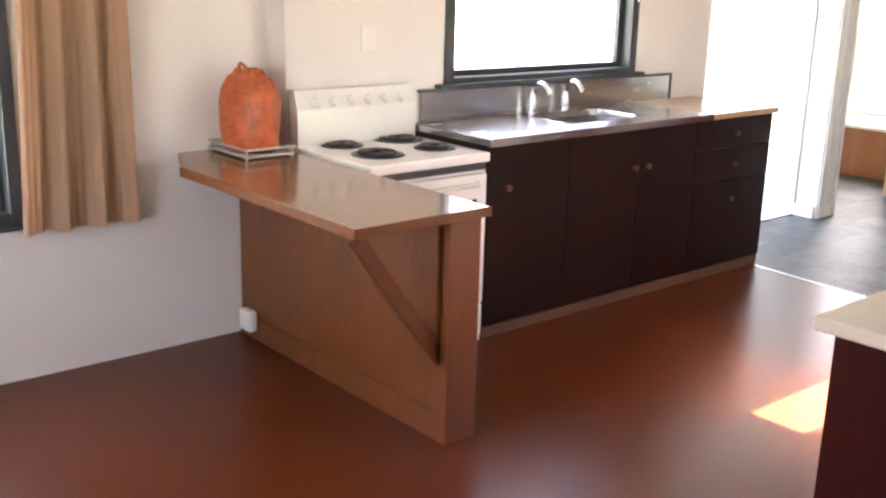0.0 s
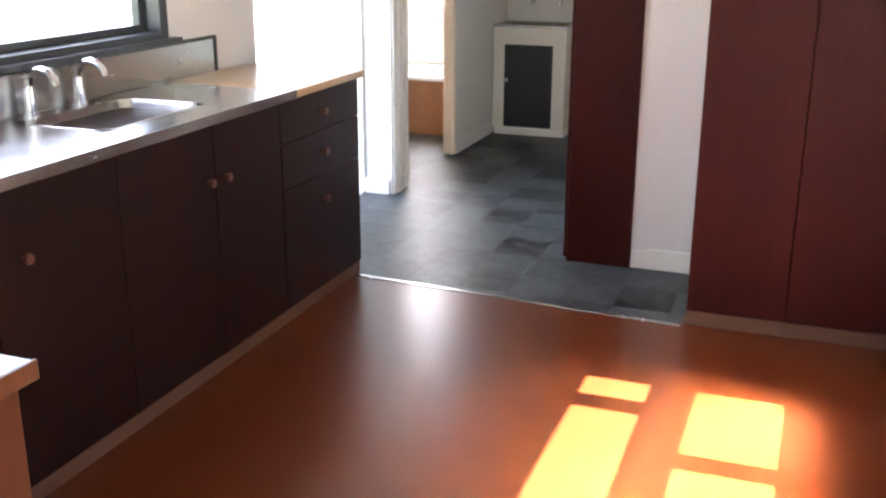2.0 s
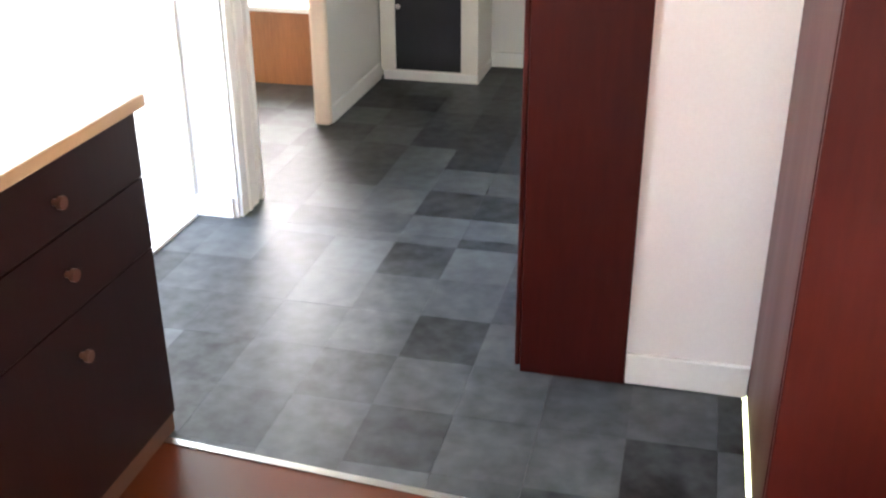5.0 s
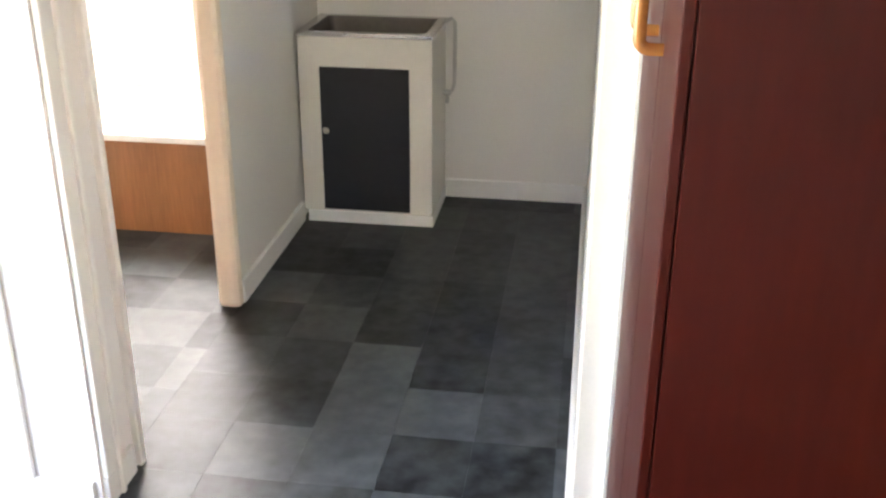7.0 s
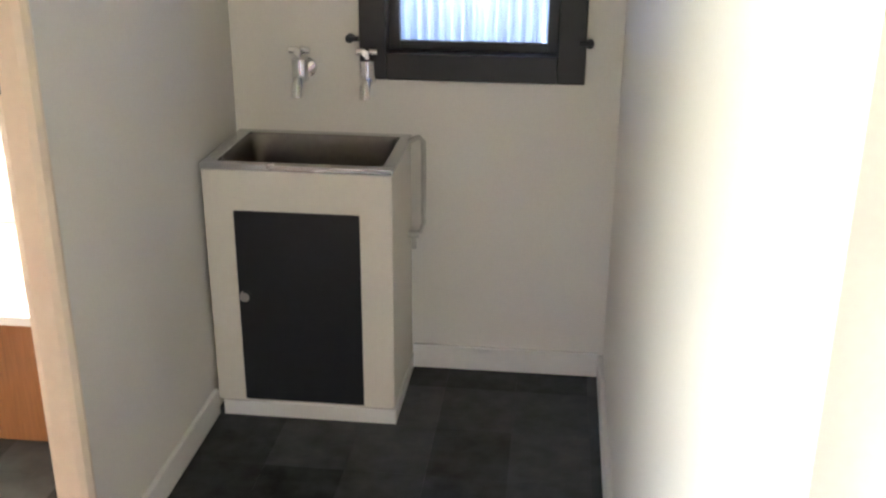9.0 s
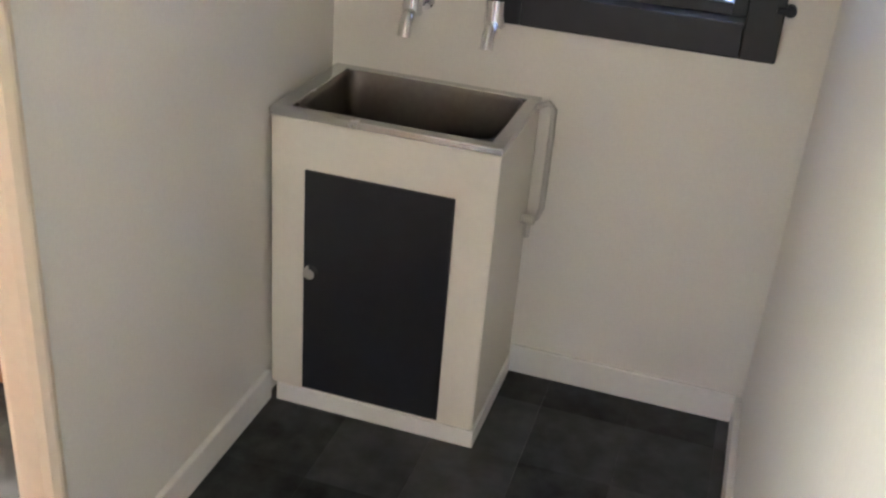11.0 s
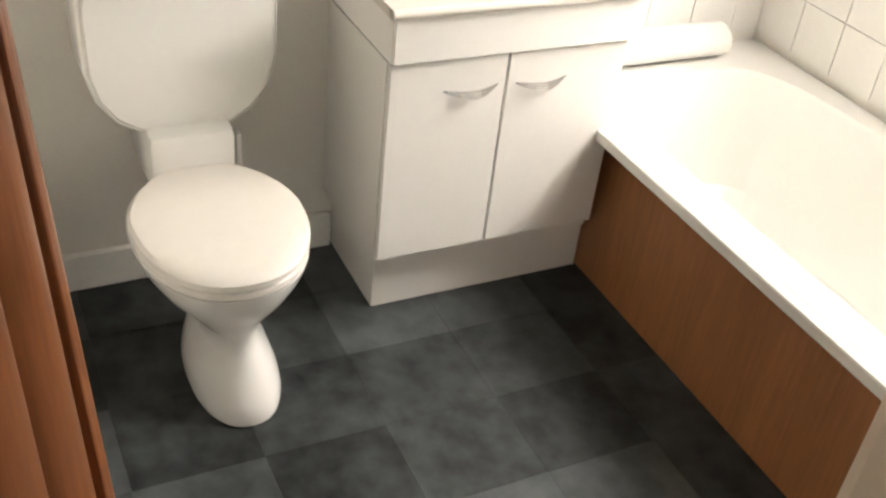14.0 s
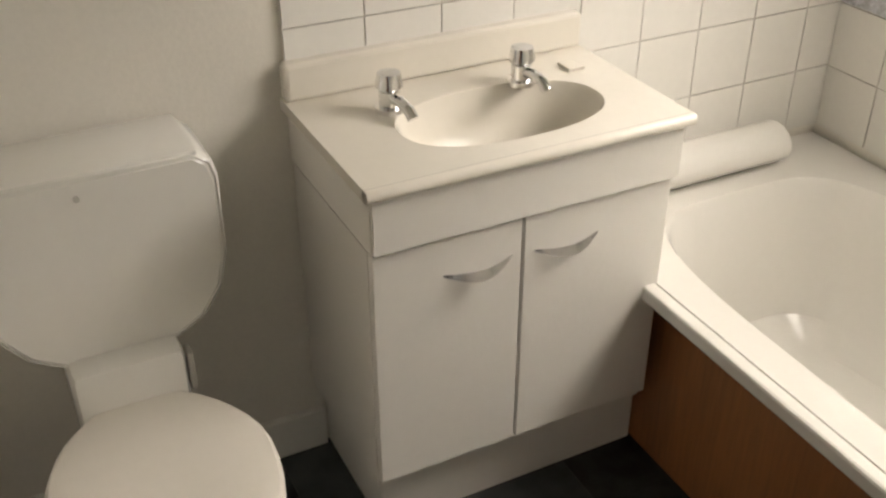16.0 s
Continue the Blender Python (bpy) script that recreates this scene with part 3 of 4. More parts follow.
part("edge_strip", boxes((-0.42, 0.79, -3.512, -3.503, 0.848, 0.884), (0.784, 0.791, -3.503, -2.93, 0.848, 0.884), bevel=0.002), bar_wood, br, "pale timber edge strip")
for x in (0.68,):
    bm = boxes((x - 0.02, x + 0.02, -0.03, 0.03, 0, 0.60), bevel=0.003)
    a, b = Vector((x, PY - 0.005, 0.33)), Vector((x, -3.45, 0.83))
    m = Matrix.Translation((0, a.y, a.z)) @ Matrix.Rotation(math.atan2(-(b.y - a.y), b.z - a.z), 4, "X")
    bmesh.ops.transform(bm, matrix=m, verts=bm.verts)
    part("bracket", bm, bar_dark, br, "diagonal timber bracket")
    part("cleat", boxes((x - 0.02, x + 0.02, PY - 0.025, PY - 0.001, 0.30, 0.84), bevel=0.003), bar_wood, br)

# bag on a wire tray
tray = thing("wire_tray", (-0.57, -3.05, 0.884), "small grey metal tray on the breakfast bar", "tray")
part("base", boxes((-0.74, -0.41, -3.22, -2.98, 0.890, 0.898), bevel=0.002), plastic_grey, tray)
part("rim", tube([(-0.73, -3.22, 0.925), (-0.41, -3.22, 0.925), (-0.41, -2.98, 0.925), (-0.73, -2.98, 0.925), (-0.73, -3.22, 0.925)], 0.005), plastic_grey, tray)
for x, y in ((-0.72, -3.21), (-0.42, -3.21), (-0.42, -2.99), (-0.72, -2.99)):
    part("foot", rod(bmesh.new(), (x, y, 0.882), (x, y, 0.926), 0.006, 8), plastic_grey, tray)
rng = random.Random(4)
prof = [(0.0, 0.80), (0.02, 0.98), (0.10, 1.05), (0.20, 1.0), (0.26, 0.9), (0.30, 0.72), (0.315, 0.55), (0.335, 0.45)]
secs = []
for h, k in prof:
    secs.append([(-0.58 + 0.158 * k * math.cos(a) * (1 + 0.06 * math.sin(5 * a + 9 * h)) , -3.10 + 0.118 * k * math.sin(a) * (1 + 0.08 * math.sin(4 * a + 14 * h)), 0.899 + h + rng.uniform(-0.012, 0.012) * (h > 0.28)) for a in [j * math.tau / 40 for j in range(40)]])
bag = thing("plastic_bag", (-0.58, -3.10, 0.899), "crumpled orange plastic shopping bag standing full", "bag")
part("sack", loft(secs), bag_orange, bag, smooth=True)
part("carry_loop", tube([(-0.65, -3.10, 1.22), (-0.655, -3.105, 1.25), (-0.64, -3.105, 1.262), (-0.61, -3.10, 1.25), (-0.60, -3.10, 1.22)], 0.008, 8), bag_orange, bag, smooth=True)
part("carry_loop", tube([(-0.54, -3.125, 1.22), (-0.535, -3.10, 1.245), (-0.515, -3.10, 1.25), (-0.50, -3.10, 1.22)], 0.008, 8), bag_orange, bag, smooth=True)

# plug on the bar's panel, tan curtain
solo("wall_plug", boxes((-0.675, -0.575, PY - 0.06, PY - 0.015, 0.05, 0.15), bevel=0.012), trim_white, "white plastic plug box low on the bar panel", "socket")
socket_plate = solo("wall_switch", boxes((KW, KW + 0.008, -2.50, -2.42, 1.30, 1.42), bevel=0.003), trim_white, "white light switch plate above the stove", "switch")
bm = bmesh.new()
cols = []
for i in range(161):
    f = i / 160
    y = -4.06 + 0.50 * f
    d = 0.034 * math.sin(f * 23) + 0.014 * math.sin(f * 41 + 1) + 0.004 * math.sin(f * 90)
    y2 = -4.0 + 0.43 * f
    cols.append([bm.verts.new((LW + 0.075 + d * k, y * (1 - g_) + y2 * g_, z)) for z, k, g_ in ((0.63, 1.1, 0), (1.1, 1.0, 0.4), (1.6, 0.9, 0.8), (2.16, 0.6, 1))])
for a, b in zip(cols, cols[1:]):
    for k in range(3):
        bm.faces.new((a[k], b[k], b[k + 1], a[k + 1]))
bmesh.ops.solidify(bm, geom=bm.faces[:], thickness=0.003)
cur = thing("curtain", (LW + 0.075, -3.8, 0.63), "tan pleated cloth curtain drawn back from the window", "curtain")
part("cloth", bm, curtain_cloth, cur, smooth=True)
part("rail", rod(bmesh.new(), (LW + 0.075, -5.5, 2.17), (LW + 0.075, -3.56, 2.17), 0.012), frame_dark, cur)
for y in (-3.57, -5.48):
    part("rail_bracket", boxes((LW, LW + 0.075, y, y + 0.02, 2.16, 2.18)), frame_dark, cur)

# divider counter at the room's edge
dv = thing("divider_counter", (2.4, -2.55, 0), "low red-fronted counter with a pale top", "counter")
part("body", boxes((2.16, 2.95, -3.06, -2.66, 0.0, 0.855), bevel=0.003), red_board, dv)
part("counter_top", boxes((2.12, 2.98, -3.10, -2.63, 0.855, 0.893), bevel=0.006), pale_top, dv)

# ---- tall cupboards ----


def pull(name, x, y, z0, z1, out, material, parent, r=0.011, label=""):
    """A D-shaped pull; out is the way it stands off the door."""
    o = Vector(out)
    a, b = Vector((x, y, z0)), Vector((x, y, z1))
    up = Vector((0, 0, 1))
    d = o.length
    pts = [a, a + o * 0.55]
    for i in range(1, 6):
        t = i / 6 * math.pi / 2
        pts.append(a + o * (0.55 + 0.45 * math.sin(t)) + up * (0.45 * d * (1 - math.cos(t))))
    for i in range(5, 0, -1):
        t = i / 6 * math.pi / 2
        pts.append(b + o * (0.55 + 0.45 * math.sin(t)) - up * (0.45 * d * (1 - math.cos(t))))
    pts += [b + o * 0.55, b]
    return part(name, tube(pts, r, 12), material, parent, label, True)


PF = -0.14
pn = thing("pantry_cupboard", (1.91, 0.2, 0), "tall glossy dark red pantry cupboard with two doors", "cupboard")
part("body", boxes((1.532, 2.315, PF + 0.022, 0.555, 0.0, 2.3)), red_board, pn)
part("kick_board", boxes((1.534, 2.313, PF + 0.012, PF + 0.021, 0.0, 0.065)), kick_strip, pn)
for a, b, hx in ((1.534, 1.916, 1.878), (1.92, 2.312, 1.962)):
    d = part("door", boxes((a, b, PF, PF + 0.021, 0.07, 2.295), bevel=0.003), red_board, pn)
    pull("handle", hx, PF, 1.335, 1.46, (0, -0.03, 0), chrome, d, 0.007, "slim metal pull handle")

hc = thing("hall_cupboard", (1.03, 0.8, 0), "tall dark red hall cupboard with looped timber handles", "cupboard")
part("side_panel", boxes((0.870, 1.18, 0.524, 0.544, 0.0, 2.3), bevel=0.002), red_board, hc)
part("body", boxes((0.873, 1.163, 0.546, 1.335, 0.05, 2.3)), red_board, hc)
part("plinth", boxes((0.874, 1.16, 0.546, 1.33, 0.0, 0.05)), red_board, hc)
for a, b, hy in ((0.526, 0.829, 0.768), (0.833, 1.296, 0.902)):
    d = part("door", boxes((0.853, 0.868, a, b, 0.02, 2.295), bevel=0.003), red_board, hc)
    pull("handle", 0.853, hy, 1.395, 1.512, (-0.034, 0, 0), handle_wood, d, 0.009, "looped varnished timber handle")
part("edge_trim", boxes((0.843, 0.875, 1.30, 1.338, 0.0, 2.3), bevel=0.003), trim_white, hc, "white painted edge strip")

# ---- laundry tub ----
TX0, TX1, TY0, TY1, TZ = -0.469, 0.116, 3.478, 3.883, 0.842
tb = thing("laundry_tub", (-0.17, 3.67, 0), "cream laundry tub cabinet with a black door and steel bowl", "laundry tub")
part("plinth", boxes((TX0 + 0.03, TX1 + 0.006, TY0 - 0.004, TY1, 0, 0.052), bevel=0.003), trim_white, tb)
part("body", frame_box(TX0 + 0.014, TX1, TY0, TY1, 0.052, TZ - 0.019, 0.02), tub_cream, tb)
dr = part("door", boxes((-0.362, 0.020, TY0 - 0.008, TY0 - 0.001, 0.064, 0.698), bevel=0.002), black_paint, tb)
part("knob", rod(rod(bmesh.new(), (-0.335, TY0 - 0.008, 0.43), (-0.335, TY0 - 0.022, 0.43), 0.006), (-0.335, TY0 - 0.02, 0.43), (-0.335, TY0 - 0.036, 0.43), 0.019, 16, 0.015), chrome, dr, "small chrome knob", True)
part("rim", boxes((TX0 + 0.012, TX1 + 0.004, TY0 - 0.006, TY0 + 0.03, TZ - 0.018, TZ), (TX0 + 0.012, TX1 + 0.004, TY1 - 0.03, TY1, TZ - 0.018, TZ), (TX0 + 0.012, TX0 + 0.056, TY0 + 0.03, TY1 - 0.03, TZ - 0.018, TZ), (TX1 - 0.03, TX1 + 0.004, TY0 + 0.03, TY1 - 0.03, TZ - 0.018, TZ), bevel=0.003), steel, tb)
part("bowl", bowl(TX0 + 0.054, TX1 - 0.028, TY0 + 0.028, TY1 - 0.028, TZ - 0.003, 0.28, 9), dark_steel, tb, "dark stainless steel bowl", True)
for x in (-0.222, -0.008):
    tp = thing("wall_tap", (x, 3.883, 1.038), "chrome wall tap above the laundry tub", "tap", "laundry taps")
    part("flange", rod(bmesh.new(), (x, 3.884, 1.053), (x, 3.874, 1.053), 0.034, 20), chrome, tp, smooth=True)
    part("body", rod(rod(bmesh.new(), (x, 3.876, 1.053), (x, 3.79, 1.053), 0.019), (x, 3.80, 1.028), (x, 3.80, 1.095), 0.026), chrome, tp, smooth=True)
    part("spout", tube([(x, 3.80, 1.038), (x, 3.772, 1.03), (x, 3.752, 1.012), (x, 3.744, 0.982)], 0.017), chrome, tp, smooth=True)
    bm = rod(bmesh.new(), (x, 3.80, 1.098), (x, 3.80, 1.128), 0.008)
    rod(bm, (x - 0.032, 3.80, 1.121), (x + 0.032, 3.80, 1.121), 0.011)
    rod(bm, (x, 3.768, 1.121), (x, 3.832, 1.121), 0.011)
    part("handle", bm, chrome, tp, smooth=True)
hs = thing("waste_hose", (0.14, 3.84, 0.46), "grey washing machine waste pipe clipped beside the tub", "pipe")
part("pipe", tube([(0.118, 3.82, 0.835), (0.15, 3.82, 0.850), (0.165, 3.82, 0.835), (0.166, 3.82, 0.78), (0.165, 3.82, 0.56), (0.155, 3.82, 0.53), (0.135, 3.82, 0.52)], 0.008), plastic_grey, hs, smooth=True)
part("elbow", rod(rod(bmesh.new(), (0.114, 3.82, 0.52), (0.15, 3.82, 0.52), 0.013), (0.132, 3.82, 0.47), (0.132, 3.82, 0.52), 0.009), plastic_grey, hs, smooth=True)

# ---- bathroom: bath ----
bt = thing("bath", (-1.35, 3.57, 0), "white bathtub behind a brown wood-grained plywood panel", "bath")
BT = 0.457
part("panel", boxes((BW + 0.002, -0.532, 3.244, 3.26, 0.0, BT - 0.02)), bath_ply, bt)
part("rim_edge", boxes((BW + 0.002, -0.532, 3.17, 3.199, BT - 0.032, BT), bevel=0.006), porcelain, bt, "pale moulded rim")
BX0, BX1, BY0, BY1 = -2.02, -0.62, 3.27, 3.86
bm = bmesh.new()
n = 48
cx, cy = (BX0 + BX1) / 2, (BY0 + BY1) / 2
inner = oval(cx, cy, BT - 0.002, (BX1 - BX0) / 2, (BY1 - BY0) / 2, n, power=4.5)
outer = []
for x, y, z in inner:
    dx, dy = x - cx, y - cy
    k = min((0.5 * (-0.532 - BW - 0.002)) / max(abs(dx), 1e-6), 0.363 / max(abs(dy), 1e-6))
    outer.append(((BW - 0.532 + 0.002) / 2 + dx * k, 3.5635 + dy * k, BT - 0.001))
ox0, ox1, oy0, oy1 = min(p[0] for p in outer), max(p[0] for p in outer), min(p[1] for p in outer), max(p[1] for p in outer)
for qx in (ox0, ox1):
    for qy in (oy0, oy1):
        k = min(range(n), key=lambda k: (outer[k][0] - qx) ** 2 + (outer[k][1] - qy) ** 2)
        outer[k] = (qx, qy, outer[k][2])
rows = [outer, inner] + [oval(cx, cy, BT + d, (BX1 - BX0) / 2 * k, (BY1 - BY0) / 2 * k2, n, power=4.5) for k, k2, d in ((0.985, 0.97, -0.015), (0.95, 0.90, -0.15), (0.90, 0.82, -0.32), (0.80, 0.66, -0.37))]
rings = [[bm.verts.new(p) for p in r] for r in rows]
for a, b in zip(rings, rings[1:]):
    for k in range(n):
        bm.faces.new((a[k], a[(k + 1) % n], b[(k + 1) % n], b[k]))
bm.faces.new(rings[-1])
bmesh.ops.recalc_face_normals(bm, faces=bm.faces)
bmesh.ops.solidify(bm, geom=bm.faces[:], thickness=0.006)
part("tub", bm, porcelain, bt, smooth=True)
bar_ = thing("bath_cushion", (-2.06, 3.5, BT), "rolled white bath headrest along the bath end", "headrest")
part("roll", loft([[(BW + 0.062 + 0.056 * math.cos(a), y, BT + 0.044 + 0.044 * math.sin(a)) for a in [j * math.tau / 16 for j in range(16)]] for y in (3.22, 3.235, 3.73, 3.745)]), porcelain, bar_, smooth=True)
bh = thing("bath_tap", (-1.46, 3.9, 0.60), "chrome bath spout on the wall", "tap")
part("spout", tube([(-1.46, 3.92, 0.63), (-1.46, 3.86, 0.63), (-1.46, 3.82, 0.615), (-1.46, 3.80, 0.585)], 0.015), chrome, bh, smooth=True)

part("handle", rod(rod(bmesh.new(), (-1.46, 3.87, 0.63), (-1.46, 3.87, 0.665), 0.010), (-1.46, 3.87, 0.66), (-1.46, 3.87, 0.685), 0.024, 10, 0.02), chrome, bh, smooth=True)

# ---- vanity ----
VX, VY0, VY1 = -1.81, 2.632, 3.208
vn = thing("vanity", (-1.98, 2.92, 0), "white two-door bathroom vanity with moulded basin top", "vanity")
part("body", boxes((BW + 0.002, VX - 0.02, VY0, VY1 - 0.004, 0.17, 0.676)), vanity_white, vn)
part("kick_board", boxes((BW + 0.002, -1.882, VY0 + 0.025, VY1 + 0.03, 0.0, 0.17)), vanity_white, vn)
for a, b, ha, hb in ((VY0, 2.902, 2.755, 2.885), (2.908, VY1 - 0.004, 2.928, 3.055)):
    d = part("door", boxes((VX - 0.018, VX, a, b, 0.195, 0.677), bevel=0.002), vanity_white, vn)
    bm = bmesh.new()
    pts = []
    for i in range(17):
        f = i / 16
        w = math.sin(f * math.pi)
        pts.append([bm.verts.new((VX + 0.001 + 0.024 * w, ha + (hb - ha) * f, 0.604 - 0.014 * w + 0.004 * f)), bm.verts.new((VX + 0.001 + 0.018 * w, ha + (hb - ha) * f, 0.608 + 0.004 * f))])
    for p, q in zip(pts, pts[1:]):
        bm.faces.new((p[0], q[0], q[1], p[1]))
    bmesh.ops.solidify(bm, geom=bm.faces[:], thickness=0.003)
    part("handle", bm, chrome, d, "crescent chrome pull", True)
part("top_apron", frame_box(BW + 0.002, VX + 0.012, VY0 - 0.004, VY1 + 0.004, 0.682, 0.786, 0.012), vanity_white, vn)
bm = bmesh.new()
n = 48
bcx, bcy, brx, bry = -1.945, 2.935, 0.105, 0.19
rows = [oval(bcx, bcy, 0.806, brx, bry, n, power=2.3)]
inner = rows[0]
outer = []
x0, x1, y0, y1 = BW + 0.002, VX + 0.02, VY0 - 0.014, VY1 + 0.010
for x, y, z in inner:
    dx, dy = x - bcx, y - bcy
    k = min(((x1 - bcx) if dx > 0 else (bcx - x0)) / max(abs(dx), 1e-6), ((y1 - bcy) if dy > 0 else (bcy - y0)) / max(abs(dy), 1e-6))
    outer.append((bcx + dx * k, bcy + dy * k, 0.806))
for qx in (x0, x1):
    for qy in (y0, y1):
        k = min(range(n), key=lambda k: (outer[k][0] - qx) ** 2 + (outer[k][1] - qy) ** 2)
        outer[k] = (qx, qy, 0.806)
rows = [[(x, y, 0.785) for x, y, z in outer], outer, inner] + [oval(bcx, bcy, 0.806 + d, brx * k, bry * k, n, power=2.3) for k, d in ((0.97, -0.008), (0.88, -0.06), (0.7, -0.10), (0.4, -0.115))]
rings = [[bm.verts.new(p) for p in r] for r in rows]
for a, b in zip(rings, rings[1:]):
    for k in range(n):
        bm.faces.new((a[k], a[(k + 1) % n], b[(k + 1) % n], b[k]))
bm.faces.new(rings[-1])
bmesh.ops.recalc_face_normals(bm, faces=bm.faces)
bs = part("basin_top", bm, basin_cream, vn, "cream moulded basin top", True)
part("nosing", rod(bmesh.new(), (VX + 0.018, VY0 - 0.014, 0.796), (VX + 0.018, VY1 + 0.010, 0.796), 0.0112, 16), basin_cream, vn, "rounded front edge of the basin top", True)
part("upstand", boxes((BW + 0.002, BW + 0.035, VY0 - 0.012, VY1 + 0.008, 0.806, 0.875), bevel=0.008), basin_cream, vn)
part("waste", rod(bmesh.new(), (bcx, bcy, 0.692), (bcx, bcy, 0.697), 0.02, 18), chrome, vn)
for y in (2.768, 3.024):
    tp = thing("basin_tap", (-2.035, y, 0.806), "small chrome basin tap with short spout", "tap", "basin taps")
    part("body", rod(rod(bmesh.new(), (-2.035, y, 0.806), (-2.035, y, 0.842), 0.018), (-2.035, y, 0.806), (-2.035, y, 0.814), 0.026, 20), chrome, tp, smooth=True)
    part("spout", tube([(-2.035, y, 0.830), (-2.0, y + 0.004, 0.834), (-1.975, y + 0.008, 0.828), (-1.964, y + 0.01, 0.816)], 0.010), chrome, tp, smooth=True)
    part("handle", rod(rod(bmesh.new(), (-2.035, y, 0.842), (-2.035, y, 0.852), 0.011), (-2.035, y, 0.850), (-2.035, y, 0.874), 0.024, 10, 0.020), chrome, tp, smooth=True)
solo("soap_dish_mark", boxes((-2.075, -2.035, 3.125, 3.160, 0.806, 0.813), bevel=0.002), basin_cream, "small clear soap rest on the basin top", "soap rest")

# ---- toilet ----
TY = 2.262


def egg(ring, cx, rx):
    """Narrows a ring towards its back, as a toilet seat does."""
    return [(x, TY + (y - TY) * (1 - 0.26 * max((cx - x) / rx, 0) ** 1.5), z) for x, y, z in ring]


tl = thing("toilet", (-1.85, TY, 0), "cream-white close-coupled toilet with its lid down", "toilet")
FOOT = ((0.0, 0.175, 0.094, 0.026), (0.02, 0.178, 0.096, 0.026), (0.05, 0.17, 0.092, 0.025), (0.10, 0.152, 0.078, 0.022), (0.15, 0.138, 0.061, 0.018), (0.19, 0.136, 0.058, 0.015), (0.22, 0.148, 0.072, 0.014), (0.26, 0.176, 0.102, 0.012), (0.30, 0.202, 0.134, 0.012), (0.345, 0.222, 0.160, 0.014), (0.375, 0.228, 0.170, 0.016))
part("foot", loft([oval(-1.80 + fx, TY + 0.6 * fx * (z < 0.2), z, rx, ry, 40, 1.06, 2.3) for z, rx, ry, fx in FOOT]), porcelain, tl, smooth=True)
part("seat", loft([egg(oval(-1.78, TY, z, 0.20 * k, 0.170 * k, 40, 1.22, 2.2), -1.78, 0.2) for z, k in ((0.376, 0.96), (0.380, 0.99), (0.392, 0.99), (0.396, 0.97))]), seat_plastic, tl, smooth=True)
part("lid", loft([egg(oval(-1.78, TY, z, 0.20 * k, 0.172 * k, 40, 1.22, 2.2), -1.78, 0.2) for z, k in ((0.398, 0.97), (0.402, 1.0), (0.414, 1.0), (0.422, 0.96), (0.425, 0.8))]), seat_plastic, tl, smooth=True)
part("neck", boxes((BW + 0.02, -1.95, TY - 0.092, TY + 0.092, 0.36, 0.50), bevel=0.02), porcelain, tl, smooth=True)
cs = []
for x, k in ((BW + 0.012, 0.98), (BW + 0.03, 1.0), (-2.022, 1.0), (-2.007, 0.988), (-2.002, 0.965)):
    ring = []
    pts = [(-0.095, 0.485), (-0.145, 0.515), (-0.18, 0.565), (-0.196, 0.63), (-0.198, 0.77), (-0.190, 0.80), (-0.165, 0.82), (0.165, 0.82), (0.190, 0.80), (0.198, 0.77), (0.196, 0.63), (0.18, 0.565), (0.145, 0.515), (0.095, 0.485)]
    cs.append([(x, TY + y * k, 0.66 + (z - 0.66) * k) for y, z in pts])
bm = loft(cs)
bmesh.ops.bevel(bm, geom=[e for e in bm.edges if e.calc_face_angle(0) > 0.5], offset=0.006, segments=2, affect="EDGES")
part("cistern", bm, porcelain, tl, smooth=True)
part("cistern_lid", boxes((BW + 0.01, -2.006, TY - 0.168, TY + 0.168, 0.812, 0.822), bevel=0.004), porcelain, tl, smooth=True)
part("button", rod(bmesh.new(), (-2.003, TY - 0.02, 0.785), (-1.998, TY - 0.02, 0.785), 0.005), plastic_grey, tl, "tiny grey stud")
part("hinge", boxes((-2.0, -1.97, TY + 0.095, TY + 0.106, 0.40, 0.475), bevel=0.003), plastic_grey, tl)

# ---- white wall tiles behind the basin and round the bath ----
tw_ = thing("wall_tiles", (BW, 3.3, 0.875), "glazed white square wall tiles behind the basin", "tiles", kind="structure")
part("grout", boxes((BW + 0.0005, BW + 0.004, 2.63, 3.93, 0.782, 1.50), (BW + 0.0005, BW + 0.004, 3.192, 3.93, 0.48, 0.782)), tile_grout, tw_)
S = 0.1495
for i in range(9):
    for j in range(7):
        y0, z0 = 2.632 + i * S, 0.482 + j * S
        if y0 > 3.92: continue
        y1 = min(y0 + S - 0.003, 3.928)
        if z0 < 0.78 and y1 < 3.19: continue
        part("tile", boxes((BW + 0.004, BW + 0.009, y0, y1, z0, z0 + S - 0.003)), tile_white, tw_)
tw2 = thing("bath_wall_tiles", (-1.3, 3.93, 0.48), "glazed white wall tiles with a patterned border above the bath", "tiles", kind="structure")
part("grout", boxes((BW + 0.01, -0.532, 3.926, 3.9295, 0.478, 1.14)), tile_grout, tw2)
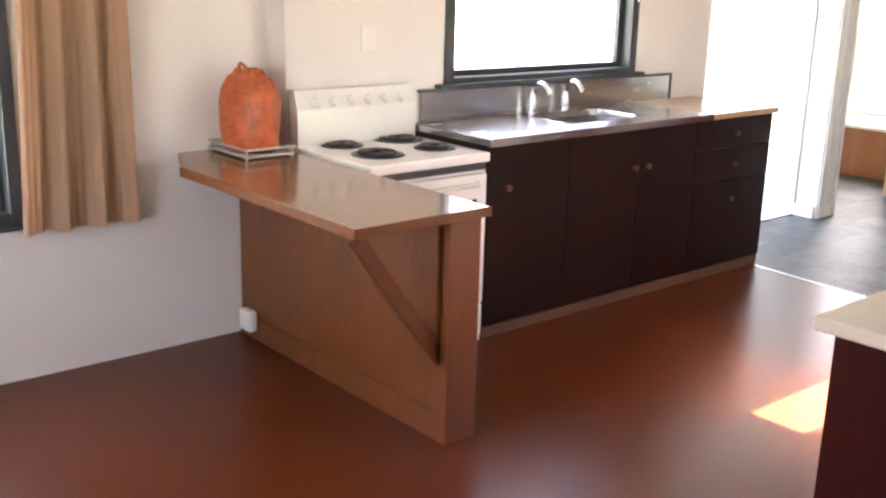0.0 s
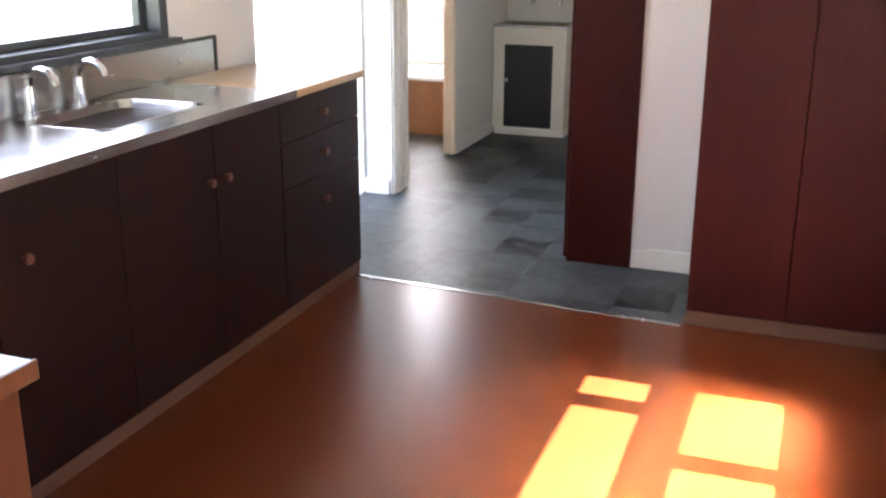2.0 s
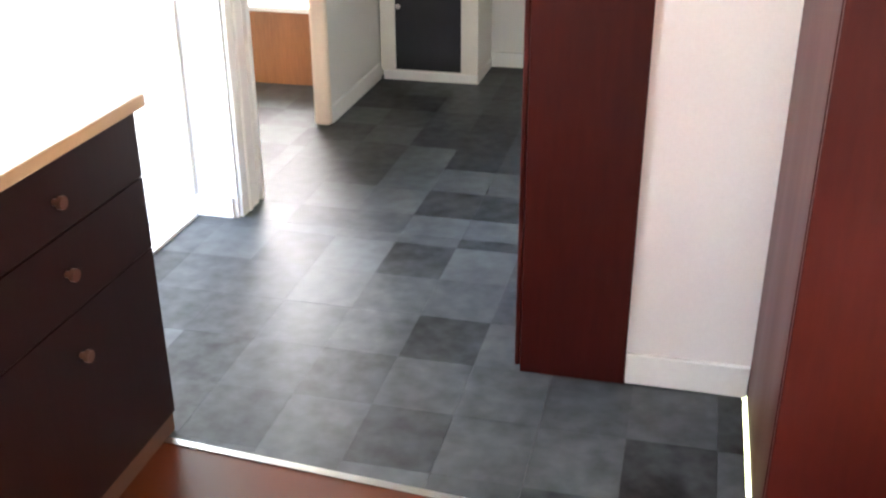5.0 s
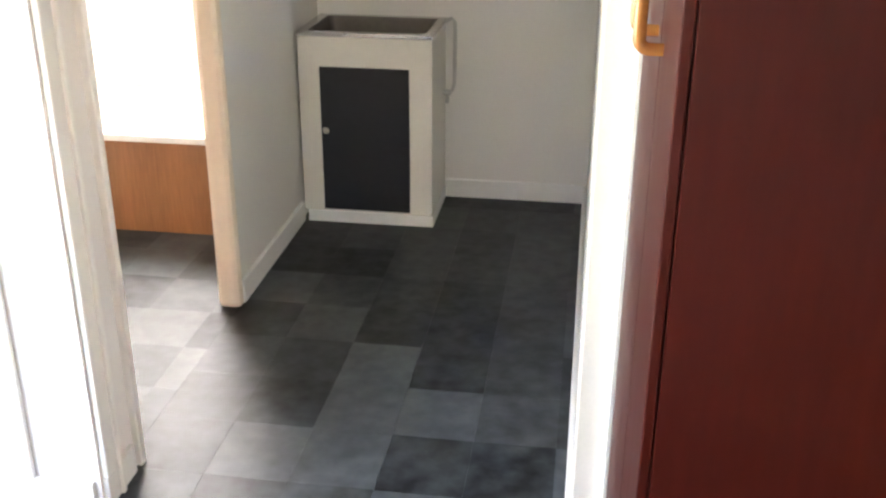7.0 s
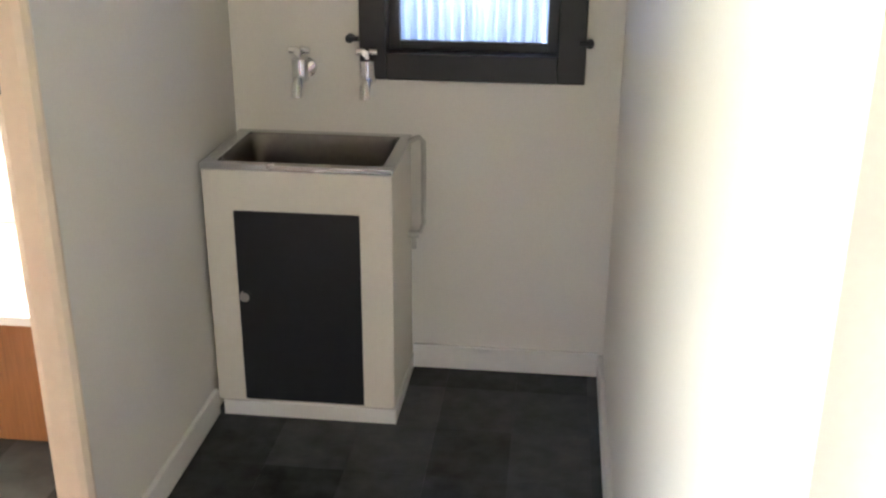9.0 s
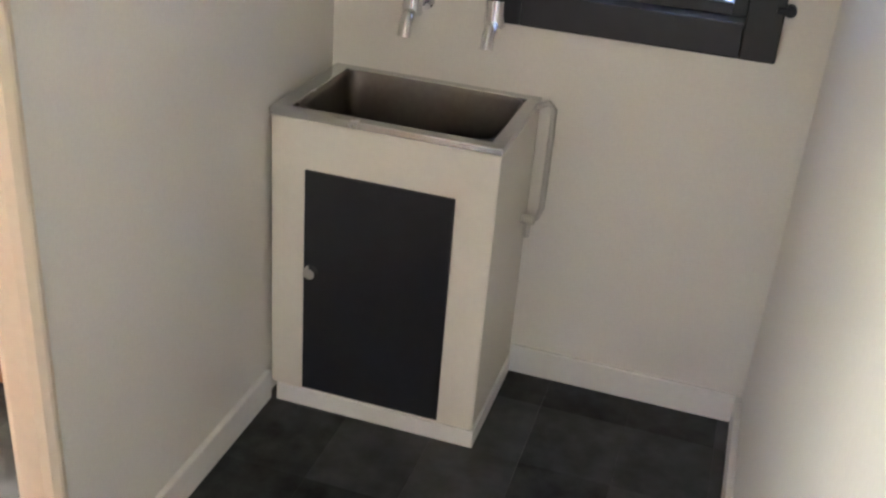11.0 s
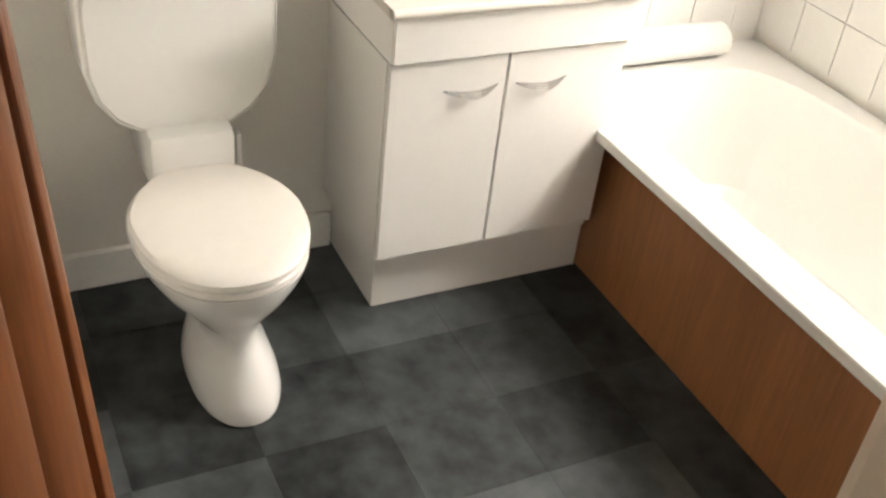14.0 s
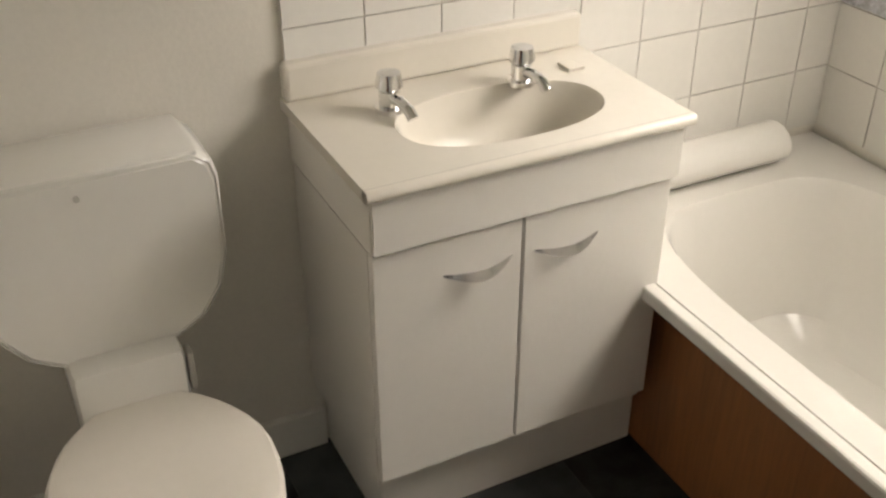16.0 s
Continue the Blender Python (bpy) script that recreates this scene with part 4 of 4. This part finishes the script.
for i in range(11):
    for j in range(4):
        x0, z0 = BW + 0.012 + i * S, 0.482 + j * S
        if x0 > -0.54: continue
        part("border_tile" if j == 2 else "tile", boxes((x0, min(x0 + S - 0.003, -0.534), 3.921, 3.926, z0, z0 + (S - 0.003) * (1 if j != 2 else 1))), tile_blue if j == 2 else tile_white, tw2)

# ---- vinyl tile floors, tile by tile ----


def lay(name, label, x0, x1, y0, y1, px, py, ox, oy, seed, drop=0.0):
    """Square vinyl tiles on a dark bed, cut at the edges; grid lines pass through (ox, oy)."""
    fl = thing(name, ((x0 + x1) / 2, (y0 + y1) / 2, 0), label, "floor", kind="structure")
    part("bed", boxes((x0, x1, y0, y1, -0.13, -0.004 + drop)), grout, fl)
    o, made = ORIGIN[fl], {}
    r = random.Random(seed)
    i0, j0 = math.floor((x0 - ox) / px), math.floor((y0 - oy) / py)
    for i in range(i0, i0 + int((x1 - x0) / px) + 3):
        for j in range(j0, j0 + int((y1 - y0) / py) + 3):
            a, b, c, d = max(ox + i * px, x0), min(ox + (i + 1) * px, x1), max(oy + j * py, y0), min(oy + (j + 1) * py, y1)
            if b - a < 0.01 or d - c < 0.01: continue
            key = (round(b - a, 4), round(d - c, 4))
            if key not in made:
                bm = boxes((-key[0] / 2, key[0] / 2 - 0.0007, -key[1] / 2, key[1] / 2 - 0.0007, -0.004, 0.0))
                made[key] = mesh_of("tile", bm, slate)
            ob = new("tile", made[key])
            ob.parent = fl
            ob.location = (o.x * -1 + (a + b) / 2, o.y * -1 + (c + d) / 2, drop + r.uniform(-0.0003, 0.0))
    return fl


lay("floor_hall", "dark slate-patterned vinyl tile floor in mixed greys", -0.65, 1.52, -0.17, 1.406, 0.24, 0.268, 0.25, 2.13, 1)
lay("floor_laundry", "dark slate-patterned vinyl tile floor in mixed greys", -0.469, 0.88, 1.406, 3.885, 0.24, 0.268, 0.25, 2.13, 2)
lay("floor_bathroom", "dark slate-patterned vinyl tile floor in mixed greys", BW, -0.469, 1.60, 3.26, 0.236, 0.265, -1.025, 2.805, 3)
